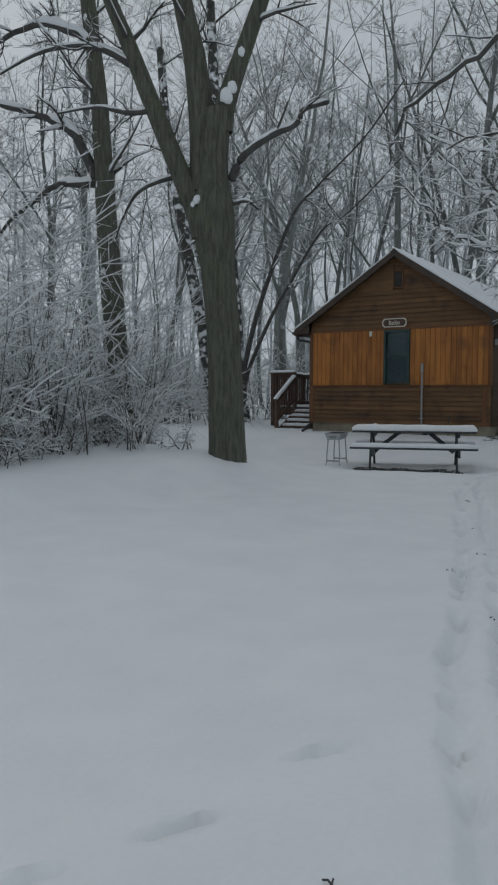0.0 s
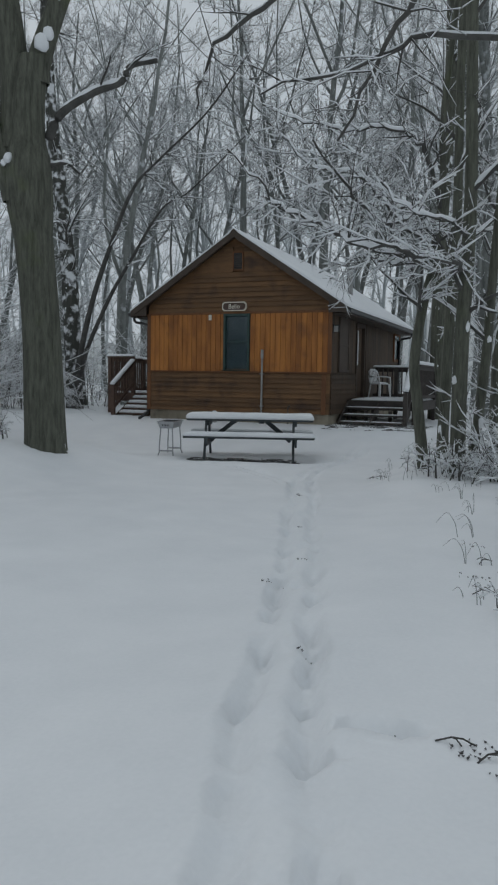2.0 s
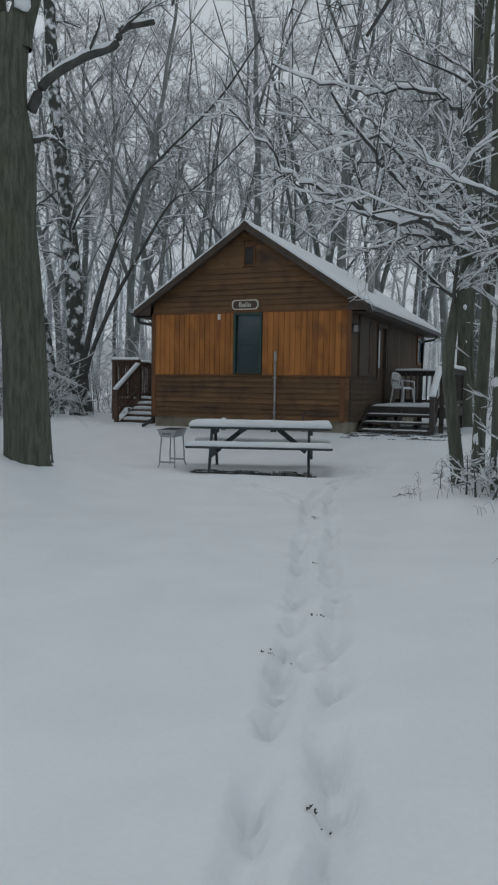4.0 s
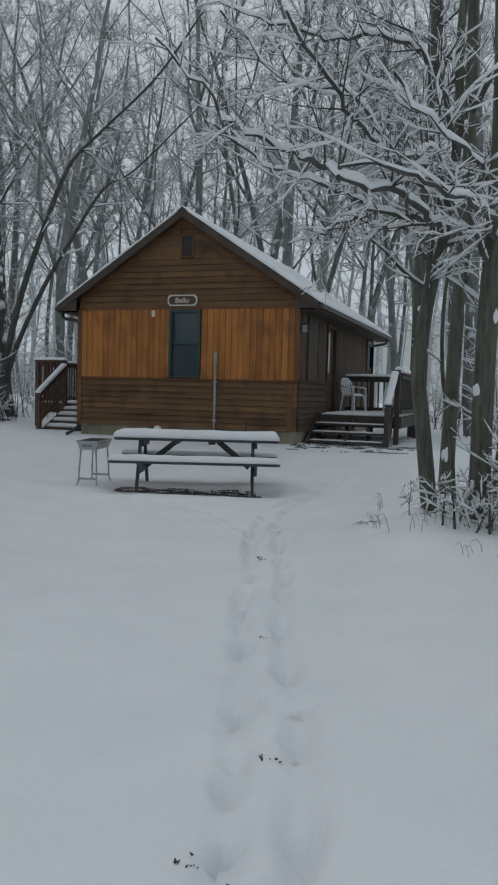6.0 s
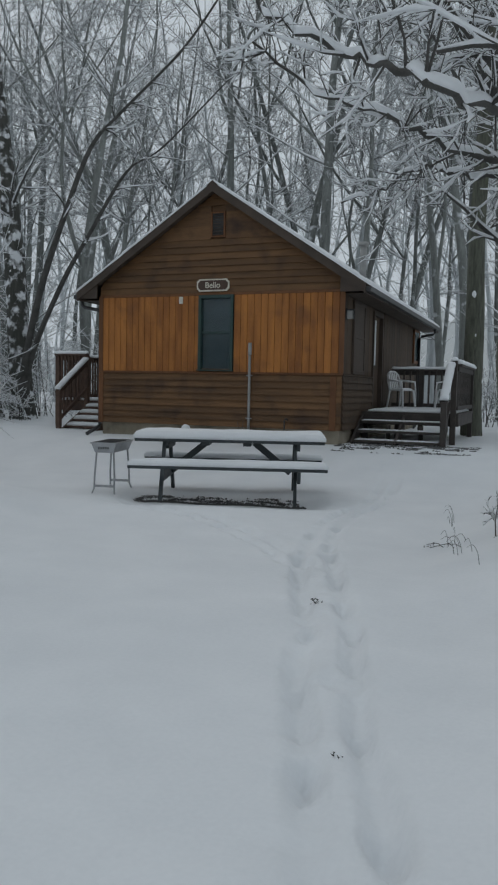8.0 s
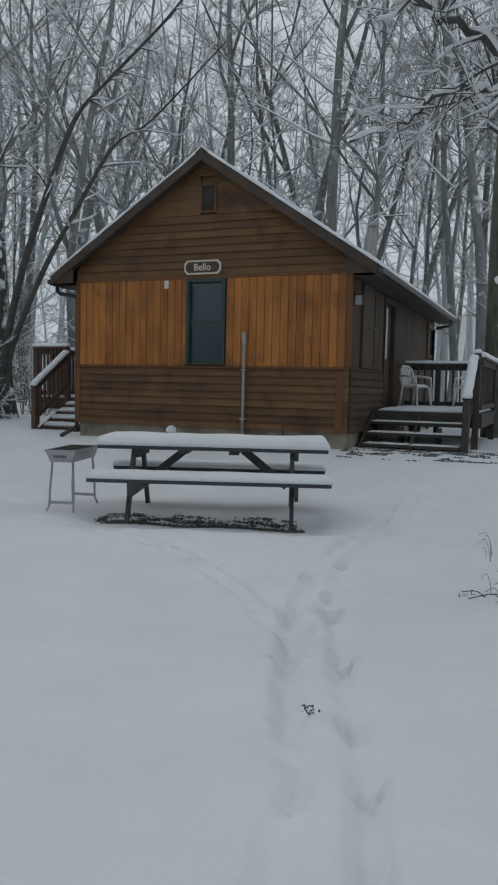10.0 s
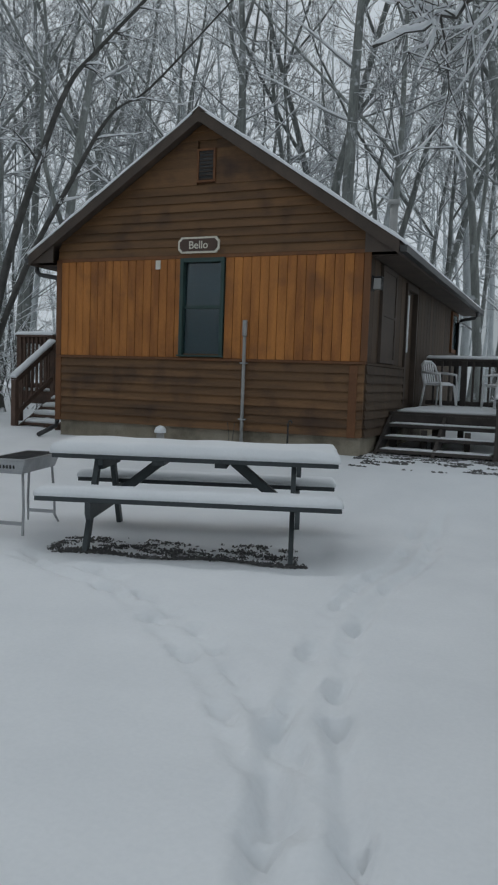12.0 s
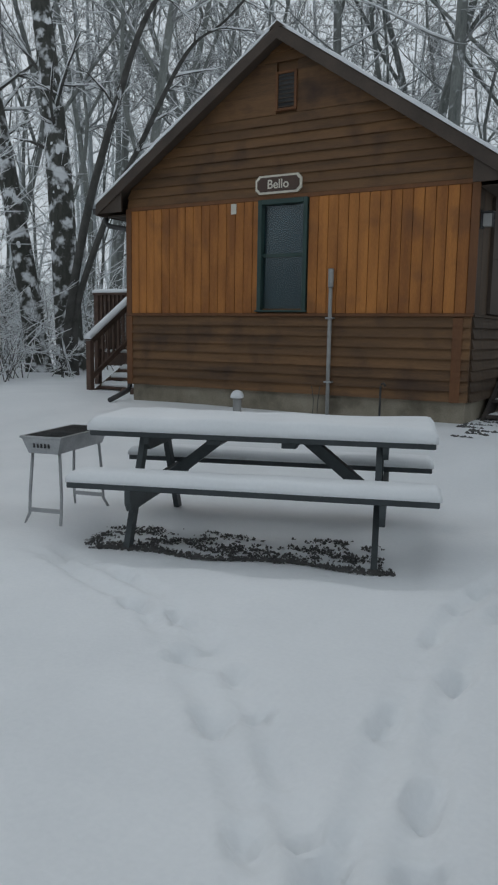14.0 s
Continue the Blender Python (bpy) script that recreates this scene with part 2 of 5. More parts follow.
PRINTS += [(8.6, -16.68, 0.9, 0.1), (8.76, -16.05, 0.9, 0.07), (8.34, -17.1, 0.9, 0.07), (9.22, -15.0, 0.6, 0.07), (9.3, -14.7, 0.5, 0.06), (9.46, -14.68, 0.3, 0.09)]


def tread(x, y):
    """How far the footsteps press the snow down."""
    dip = 0.0
    for px, py, a, deep in PRINTS:
        dx, dy = x - px, y - py
        if abs(dx) > 0.3 or abs(dy) > 0.3:
            continue
        u, w = dx * math.cos(a) + dy * math.sin(a), -dx * math.sin(a) + dy * math.cos(a)
        u += 0.03 * noise.noise(Vector((x * 11, y * 11, px)))
        w += 0.02 * noise.noise(Vector((x * 13, y * 13, py)))
        q = (u / 0.10) ** 2 + (w / 0.04) ** 2
        dip += -0.8 * deep * math.exp(-q * q * 0.5) * (1 + 0.7 * noise.noise(Vector((x * 19, y * 19, 0)))) + 0.14 * deep * math.exp(-((math.sqrt(q) - 1.6) ** 2) * 5)
    churn = 0.0
    for ax, ay, bx, by, off, deep in RUTS:
        lx, ly = bx - ax, by - ay
        ll = math.hypot(lx, ly)
        s = ((x - ax) * lx + (y - ay) * ly) / ll
        if -0.02 < s < ll + 0.02:
            w = (-(x - ax) * ly + (y - ay) * lx) / ll - off + 0.05 * noise.noise(Vector((x * 1.6, y * 1.6, off * 9)))
            if abs(w) < 0.35:
                dip -= deep * math.exp(-((w / 0.06) ** 4)) * (0.75 + 0.8 * noise.noise(Vector((x * 2.3, y * 2.3, off * 5))))
                churn = max(churn, math.exp(-((w / 0.13) ** 2)) * min(1.0, deep * 20))
    dip += churn * (0.026 * noise.noise(Vector((x * 7, y * 7, 1))) + 0.014 * noise.noise(Vector((x * 17, y * 17, 6))))
    return max(dip, -0.12)


def axis_steps(dense0, dense1, fine, far0, far1):
    out, s, x = [], fine, dense0
    while x > far0:
        s *= 1.18
        x -= s
        out.append(max(x, far0))
    out = out[::-1]
    n = int((dense1 - dense0) / fine)
    out += [dense0 + (dense1 - dense0) * i / n for i in range(n + 1)]
    s, x = fine, dense1
    while x < far1:
        s *= 1.18
        x += s
        out.append(min(x, far1))
    return out


gx, gy = axis_steps(3.8, 10.0, 0.029, -400, 400), axis_steps(-18.4, -3.2, 0.037, -400, 400)
gv = []
for y in gy:
    for x in gx:
        near = 2 < x < 11 and -20 < y < -1.5
        z = ground_z(x, y)
        if near:
            z += tread(x, y) + 0.006 * noise.noise(Vector((x * 2.2, y * 2.2, 8))) + 0.004 * noise.noise(Vector((x * 6, y * 6, 2)))
            u, w = (x - 4.6) * 0.945 + (y + 4.35) * 0.326, -(x - 4.6) * 0.326 + (y + 4.35) * 0.945
            if abs(u) < 1.4 and -1.0 < w < 0.8:
                z -= 0.05 * smooth(1.3, 1.05, abs(u)) * smooth(-0.72, -0.6, w + 0.03 * math.sin(u * 9)) * smooth(0.7, 0.3, w)
        gv.append((x, y, z))
gw = len(gx)
gf = [(j * gw + i, j * gw + i + 1, (j + 1) * gw + i + 1, (j + 1) * gw + i) for j in range(len(gy) - 1) for i in range(gw - 1)]
tagged(pydata("ground", gv, gf, SNOW), "smooth white snow-covered ground with a trodden footpath", "ground", kind="structure")


# ---- cabin ----
W, L = 4.88, 8.4
EX, EZ, PZ = 0.42, 3.22, 5.10   # eave overhang, eave height, ridge height of the roof's upper face
SL = (PZ - EZ) / (W / 2 + EX)
FR = -0.2


def roof_z(x):
    return PZ - SL * abs(x - W / 2)


cabin = thing("cabin", "brown wooden cabin with orange plank panels and a snowy gable roof", "cabin")
part("foundation", box(0.03, W - 0.03, 0.03, L - 0.03, 0.0, 0.67, 0.01), CONCRETE, cabin, "stained concrete block foundation")


def outline(x0, x1, lo):
    xs = sorted({x0, x1} | ({W / 2} if x0 < W / 2 < x1 else set()))
    return [(x0, lo), (x1, lo)] + [(x, roof_z(x) - 0.12) for x in reversed(xs)]


WX0, WX1, WZ0, WZ1 = 2.15, 2.79, 1.73, 3.05
# front wall core, built round the window opening
bm = prism([(0.02, 0.67), (WX0, 0.67), (WX0, roof_z(WX0) - 0.12), (0.02, roof_z(0.02) - 0.12)], "y", 0.02, 0.14)
prism(outline(WX1, W - 0.02, 0.67), "y", 0.02, 0.14, bm)
prism([(WX0, 0.67), (WX1, 0.67), (WX1, WZ0), (WX0, WZ0)], "y", 0.02, 0.14, bm)
prism(outline(WX0, WX1, WZ1), "y", 0.02, 0.14, bm)
part("front_wall", bm, LAP, cabin)
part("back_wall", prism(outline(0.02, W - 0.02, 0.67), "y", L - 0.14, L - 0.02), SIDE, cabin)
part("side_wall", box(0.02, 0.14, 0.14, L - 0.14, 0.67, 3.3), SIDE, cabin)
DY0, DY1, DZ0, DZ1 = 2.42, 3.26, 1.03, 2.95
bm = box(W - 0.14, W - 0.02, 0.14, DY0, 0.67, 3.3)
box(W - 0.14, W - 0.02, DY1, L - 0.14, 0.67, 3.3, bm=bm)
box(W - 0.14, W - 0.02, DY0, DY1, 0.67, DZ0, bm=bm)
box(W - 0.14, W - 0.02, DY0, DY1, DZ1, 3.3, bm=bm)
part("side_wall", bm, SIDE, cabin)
part("floor", box(0.14, W - 0.14, 0.14, L - 0.14, 0.9, 1.0), DECK, cabin)

# roof: two slopes with fascia, soffit and lain snow
for s in (-1, 1):
    xr, xe = W / 2, W / 2 + s * (W / 2 + EX)
    poly = [(xr, PZ - 0.03), (xe, EZ - 0.03), (xe, EZ - 0.09), (xr, PZ - 0.09)]
    part("roof", prism(poly, "y", FR, L + 0.3), FASCIA, cabin, "dark roof slope under snow")
    rake = [(xr, PZ - 0.05), (xe, EZ - 0.05), (xe, EZ - 0.20), (xr, PZ - 0.20)]
    part("rake_board", prism(rake, "y", FR - 0.025, FR - 0.002), FASCIA, cabin)
    part("rake_board", prism(rake, "y", L + 0.302, L + 0.325), FASCIA, cabin)
    soffit = [(xr, PZ - 0.13), (xe, EZ - 0.13), (xe, EZ - 0.15), (xr, PZ - 0.15)]
    part("soffit", prism(soffit, "y", FR, -0.004), FASCIA, cabin)
    lo, hi = sorted((xe, xe - s * 0.025))
    part("fascia", box(lo, hi, FR, L + 0.3, EZ - 0.2, EZ - 0.092), FASCIA, cabin)
    a, b = sorted((xe, W / 2 + s * (W / 2 + 0.0)))
    part("eave_soffit", box(a + 0.03, b - 0.03, 0.0, L + 0.28, EZ - 0.19, EZ - 0.17), FASCIA, cabin)
    part("eave_return", prism([(W / 2 + s * (W / 2 - 0.02), EZ - 0.165), (xe - s * 0.03, EZ - 0.165), (xe - s * 0.03, EZ - 0.1), (W / 2 + s * (W / 2 - 0.02), roof_z(W) - 0.1)], "y", FR + 0.004, FR + 0.03), FASCIA, cabin)
    # snow sheet on the slope
    nx, ny = 24, 120
    v, f = [], []
    for lay in (0, 1):
        for j in range(ny + 1):
            for i in range(nx + 1):
                x = xr + (xe - xr) * i / nx * 1.012
                y = FR - 0.01 + (L + 0.31 - FR) * j / ny
                t = 0.055 + 0.02 * noise.noise(Vector((x * 2, y * 2, 5 + s))) + 0.012 * noise.noise(Vector((x * 7, y * 7, 1)))
                if j in (0, ny) or i == nx:
                    t *= 0.8
                    y += 0.02 * noise.noise(Vector((x * 5, 0, s)))
                v.append((x, y, roof_z(x) - 0.028 + (max(t, 0.012) if lay else 0)))
    q, n = (nx + 1) * (ny + 1), nx + 1
    for j in range(ny):
        for i in range(nx):
            k = j * n + i
            f.append((q + k, q + k + 1, q + k + n + 1, q + k + n))
    for i in range(nx):
        f.append((i, i + 1, q + i + 1, q + i))
    for j in range(ny):
        k = j * n + nx
        f.append((k, k + n, q + k + n, q + k))
    pydata("roof_snow", v, f, SNOW, cabin, "thin layer of white snow")
part("ridge_cap", prism([(W / 2 - 0.12, PZ - 0.09), (W / 2, PZ), (W / 2 + 0.12, PZ - 0.09), (W / 2, PZ - 0.06)], "y", FR - 0.02, L + 0.32), FASCIA, cabin)


def lap_board(x0, x1, z0, z1, y=0.0, axis="x", parent=cabin, mat=LAP, cut=False):
    """A bevelled lap board: thicker at its lower edge."""
    bm = bmesh.new()
    ends = []
    for x, s in ((x0, 1), (x1, -1)):
        xt = x
        if cut:
            xt = (W / 2 - s * (PZ - 0.16 - z1) / SL)
            xt = max(xt, x) if s > 0 else min(xt, x)
        ends.append([(x, -0.034, z0), (x, 0.018, z0), (xt, 0.018, z1), (xt, -0.008, z1), (xt if cut else x, -0.02, z1 - 0.0)][:4])
    vs = [[bm.verts.new(p) for p in e] for e in ends]
    bm.faces.new(vs[0])
    bm.faces.new(vs[1][::-1])
    for i in range(4):
        bm.faces.new((vs[0][i], vs[1][i], vs[1][(i + 1) % 4], vs[0][(i + 1) % 4]))
    if axis == "y":
        bmesh.ops.transform(bm, matrix=Matrix.Translation((y, 0, 0)) @ Matrix.Rotation(math.pi / 2, 4, "Z"), verts=bm.verts)
    else:
        bmesh.ops.translate(bm, vec=(0, y, 0), verts=bm.verts)
    return part("siding_board", bm, mat, parent)


# trim of the front: corner boards, mid rail, head rail
for x0, x1 in ((-0.03, 0.06), (W - 0.06, W + 0.03)):
    part("corner_board", box(x0, x1, -0.034, 0.0, 1.67, 3.11, 0.004), TRIM, cabin)
part("corner_board", box(-0.03, 0.07, -0.036, 0.0, 0.66, 1.63, 0.004), TRIM, cabin)
part("corner_board", box(W - 0.20, W - 0.085, -0.036, 0.0, 0.66, 1.62, 0.004), TRIM, cabin)
part("mid_rail", box(-0.02, W + 0.02, -0.045, 0.0, 1.632, 1.668, 0.006), TRIM, cabin)
part("head_rail", box(0.0, W, -0.03, 0.0, 3.075, 3.125, 0.004), TRIM, cabin)

# small vent high in the gable
vent = part("gable_vent", box(2.37, 2.61, -0.03, -0.012, 4.14, 4.56, 0.004), SOOT, cabin, "dark louvred gable vent")
for x0, x1, z0, z1 in ((2.345, 2.378, 4.12, 4.58), (2.602, 2.635, 4.12, 4.58), (2.378, 2.602, 4.55, 4.58), (2.378, 2.602, 4.12, 4.15)):
    part("vent_frame", box(x0, x1, -0.05, -0.01, z0, z1, 0.003), TRIM, vent)
for k in range(8):
    part("slat", box(2.38, 2.60, -0.02, 0.02, -0.003, 0.003, m=Matrix.Translation((0, -0.028, 4.175 + k * 0.05)) @ Matrix.Rotation(radians(40), 4, "X")), FASCIA, vent)

# front window
win = part("window", box(WX0, WX1, 0.06, 0.075, WZ0, WZ1), SCREEN, cabin, "tall narrow sash window with green frame and drawn blind")
for x0, x1, z0, z1 in ((WX0 - 0.03, WX0 + 0.025, WZ0 - 0.02, WZ1 + 0.03), (WX1 - 0.025, WX1 + 0.03, WZ0 - 0.02, WZ1 + 0.03), (WX0 + 0.025, WX1 - 0.025, WZ1 - 0.03, WZ1 + 0.03)):
    part("window_frame", box(x0, x1, -0.042, 0.06, z0, z1, 0.004), GREENTRIM, win)
part("window_sill", box(WX0 - 0.05, WX1 + 0.05, -0.06, 0.06, WZ0 - 0.045, WZ0 - 0.021, 0.005), GREENTRIM, win)
part("meeting_rail", box(WX0 + 0.025, WX1 - 0.025, 0.0, 0.05, 2.37, 2.415, 0.003), GREENTRIM, win)
for z0, z1, y in ((WZ0, 2.37, 0.02), (2.415, WZ1 - 0.03, 0.035)):
    pane = part("pane", box(WX0 + 0.026, WX1 - 0.026, y, y + 0.004, z0, z1), GLASS, win)
    pane.visible_shadow = False

# right side: door, window, lantern
door = part("door", box(W - 0.10, W - 0.055, DY0 + 0.04, DY1 - 0.04, DZ0, DZ1 - 0.04, 0.003), SIDE, cabin, "dark brown panelled door")
for z0, z1 in ((1.15, 1.85), (2.0, 2.78)):
    part("door_panel", box(W - 0.054, W - 0.046, DY0 + 0.14, DY1 - 0.14, z0, z1, 0.003), SIDE, door)
part("door_handle", box(W - 0.055, W + 0.0, DY0 + 0.09, DY0 + 0.12, 1.93, 2.05, 0.006), STEEL, door, "steel door handle")
for y0, y1, z0, z1 in ((DY0 - 0.05, DY0 + 0.04, DZ0, DZ1 + 0.05), (DY1 - 0.04, DY1 + 0.05, DZ0, DZ1 + 0.05), (DY0 + 0.04, DY1 - 0.04, DZ1 - 0.04, DZ1 + 0.05)):
    part("door_frame", box(W - 0.08, W + 0.03, y0, y1, z0, z1, 0.003), FASCIA, door)
part("door_window_strip", box(W + 0.031, W + 0.05, DY0 - 0.04, DY0 + 0.03, 1.9, 2.8, 0.003), PLASTIC, door, "pale strip along the door frame")
sw = part("window", box(W + 0.0, W + 0.03, 0.72, 1.48, 1.75, 2.95), FASCIA, cabin, "dark shuttered side window")
for y0, y1, z0, z1 in ((0.64, 0.72, 1.68, 3.02), (1.48, 1.56, 1.68, 3.02), (0.72, 1.48, 2.95, 3.02), (0.72, 1.48, 1.68, 1.75), (0.72, 1.48, 2.33, 2.37)):
    part("window_frame", box(W + 0.0, W + 0.045, y0, y1, z0, z1, 0.003), FASCIA, sw)
fw = part("window", box(W + 0.0, W + 0.03, 7.2, 7.9, 2.2, 2.95), SCREEN, cabin, "small far side window")
for y0, y1, z0, z1 in ((7.12, 7.2, 2.12, 3.0), (7.9, 7.98, 2.12, 3.0), (7.2, 7.9, 2.95, 3.0), (7.2, 7.9, 2.12, 2.2)):
    part("window_frame", box(W + 0.0, W + 0.045, y0, y1, z0, z1, 0.003), TRIM, fw)
part("pane", box(W + 0.031, W + 0.035, 7.2, 7.9, 2.2, 2.95), GLASS, fw).visible_shadow = False

lantern = thing("wall_lantern", "small square metal lantern on the side wall by the corner", "lantern", Matrix.Translation((W + 0.02, 0.12, 2.62)))
part("back_plate", box(0.0, 0.02, -0.06, 0.06, -0.02, 0.18, 0.004), SOOT, lantern)
part("glass", box(0.025, 0.125, -0.05, 0.05, 0.0, 0.14, 0.004), PIPE, lantern, "frosted glass")
for y in (-0.055, 0.0, 0.045):
    part("bar", box(0.125, 0.132, y, y + 0.016, -0.01, 0.15), SOOT, lantern)
part("bar", box(0.125, 0.134, -0.055, 0.055, 0.062, 0.078), SOOT, lantern)
part("cap", box(0.0, 0.14, -0.065, 0.065, 0.145, 0.165, 0.006), SOOT, lantern)

# gutters and downspouts
for s, x, ys in ((-1, -EX - 0.05, 0.05), (1, W + EX + 0.05, L - 0.6)):
    part("gutter", prism([(x - 0.05, EZ - 0.09), (x + 0.05, EZ - 0.09), (x + 0.04, EZ - 0.17), (x - 0.04, EZ - 0.17)], "y", FR + 0.02, L + 0.28), GUTTER, cabin)
    wx = -0.05 if s < 0 else W + 0.06
    tube_part("downspout", [(x, ys, EZ - 0.15), (x, ys, EZ - 0.26), (x - s * 0.06, ys, EZ - 0.31), (wx + s * 0.06, ys, EZ - 0.36), (wx, ys, EZ - 0.42), (wx, ys, 0.62), (wx, ys - 0.03, 0.56), (wx, ys - 0.45, 0.44)], 0.036, GUTTER, cabin, 8, "dark downspout")

# flue on the far slope
tube_part("flue", [(4.2, 4.2, 3.9), (4.2, 4.2, 4.66)], 0.075, PIPE, cabin, 12, "grey metal flue pipe")
tube_part("flue_cap", [(4.2, 4.2, 4.64), (4.2, 4.2, 4.72)], 0.11, PIPE, cabin, 12)

# sign
sign = thing("cabin_sign", "brown routed name sign with cream border and letters", "sign", Matrix.Translation((2.415, -0.036, 3.255)))


def notched(w, h, c):
    return [(-w + c, -h), (w - c, -h), (w - c * 0.55, -h + c * 0.55), (w, -h + c), (w, h - c), (w - c * 0.55, h - c * 0.55), (w - c, h), (-w + c, h), (-w + c * 0.55, h - c * 0.55), (-w, h - c), (-w, -h + c), (-w + c * 0.55, -h + c * 0.55)]


part("border", prism(notched(0.325, 0.112, 0.05), "y", -0.02, 0.006), CREAM, sign, "cream border")
part("board", prism(notched(0.297, 0.086, 0.045), "y", -0.026, -0.018), SIGNBROWN, sign)
txt = bpy.data.curves.new("letters", "FONT")
txt.body, txt.size, txt.align_x, txt.align_y, txt.extrude, txt.offset = "Bello", 0.152, "CENTER", "CENTER", 0.002, 0.0015
txt.materials.append(CREAM)
letters = new("lettering", txt)
letters.parent = sign
letters.matrix_local = pose(0, -0.029, -0.005, 90, 0, 0)
tagged(letters, "cream lettering")

patch = part("scrap", box(1.72, 1.80, -0.046, -0.034, 2.93, 3.06, 0.004), WHITEWASH, cabin, "pale patch of torn paper on a plank")

# pipes by the front wall
mast = thing("conduit_pipe", "grey conduit pipe standing against the front wall", "pipe", Matrix.Translation((3.18, -0.075, 0.4)))
tube_part("pipe", [(0.0, 0, -0.1), (0.0, 0, 1.6)], 0.024, PIPE, mast, 10)
tube_part("cap", [(0, 0, 1.58), (0, 0, 1.64), (0, 0, 1.80)], 0.034, PIPE, mast, 10)
for z in (0.42, 1.2):
    part("strap", box(-0.05, 0.05, -0.03, 0.035, z, z + 0.02, 0.003), STEEL, mast)
tap = thing("standpipe", "thin rusty standpipe by the foundation", "pipe", Matrix.Translation((3.885, -0.12, 0.38)))
tube_part("pipe", [(0, 0, -0.1), (0, 0, 0.43), (0.01, 0, 0.46), (0.04, 0, 0.47), (0.06, 0, 0.44)], 0.013, SOOT, tap, 8)
for k, x in enumerate((3.02, 3.08)):
    weed = thing("dry_stalk", "thin dry weed stalk by the wall", "plant", Matrix.Translation((x, -0.16, 0.40)))
    tube_part("stem", [(0, 0, -0.05), (0.01, 0, 0.2), (-0.02 + 0.05 * k, 0, 0.38)], 0.005, TWIG, weed, 5)
stub = thing("capped_post", "short post with a round snow cap", "post", Matrix.Translation((2.10, -0.45, 0.34)))
tube_part("post", [(0, 0, -0.1), (0, 0, 0.26)], 0.055, PIPE, stub, 12)
bm = bmesh.new()
bmesh.ops.create_uvsphere(bm, u_segments=14, v_segments=9, radius=0.085)
for v in bm.verts:
    v.co.z = max(v.co.z, -0.02) * 1.0 + 0.275
    v.co.x *= 1 + 0.1 * noise.noise(v.co * 9)
part("snow_cap", bm, SNOW, stub, "rounded cap of snow", True)


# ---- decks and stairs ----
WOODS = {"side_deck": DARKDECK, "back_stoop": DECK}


def slab_snow(name, bm, parent, label="lain snow"):
    return part(name, bm, SNOW, parent, label, True)


def railing(deck, a, b, z0, z1, seed, gap=0.14, snow=0.06):
    """Top rail, bottom rail and balusters from a to b (x, y), over a deck at z0."""
    ax, ay, bx, by = *a, *b
    length, ang = math.hypot(bx - ax, by - ay), math.atan2(by - ay, bx - ax)
    m = Matrix.Translation((ax, ay, 0)) @ Matrix.Rotation(ang, 4, "Z")
    part("top_rail", box(0, length, -0.07, 0.07, z1 - 0.04, z1, 0.004, m=m), WOODS[deck.name], deck)
    part("under_rail", box(0, length, -0.02, 0.02, z1 - 0.13, z1 - 0.041, m=m), WOODS[deck.name], deck)
    part("bottom_rail", box(0, length, -0.02, 0.02, z0 + 0.06, z0 + 0.14, m=m), WOODS[deck.name], deck)
    n = int(length / gap)
    mesh = None
    for k in range(1, n + 1):
        x = k * length / (n + 1)
        if mesh is None:
            ob = part("baluster", box(-0.018, 0.018, -0.018, 0.018, z0 + 0.06, z1 - 0.042), WOODS[deck.name], deck)
            mesh = ob.data
        else:
            ob = new("baluster", mesh)
            ob.parent = deck
        ob.matrix_local = m @ Matrix.Translation((x, -0.038, 0))
    slab_snow("rail_snow", snow_slab(-0.01, length + 0.01, -0.075, 0.075, z1, snow, seed, 0.035, m, 0.05), deck)


def flight(deck, x0, x1, y_top, y_low, z_top, z_low, n, seed, fall=0.045):
    """Open stairs that come down towards -y, with treads, stringers and snow on the treads."""
    for k in range(n):
        s = (k + 1) / (n + 1)
        y, z = y_top + (y_low - y_top) * s, z_top + (z_low - z_top) * s
        part("tread", box(x0 + 0.02, x1 - 0.02, y - 0.02, y + 0.27, z - 0.045, z, 0.005), WOODS[deck.name], deck)
        slab_snow("tread_snow", snow_slab(x0 + 0.05, x1 - 0.05, y + 0.01, y + 0.26, z, fall, seed + k, 0.04, None, 0.06), deck)
    for x in (x0, x1, (x0 + x1) / 2):
        part("stringer", prism([(y_top, z_top - 0.05), (y_top, z_top - 0.32), (y_low - 0.12, z_low - 0.25), (y_low - 0.12, z_low - 0.05)], "x", x - 0.02, x + 0.02), WOODS[deck.name], deck)


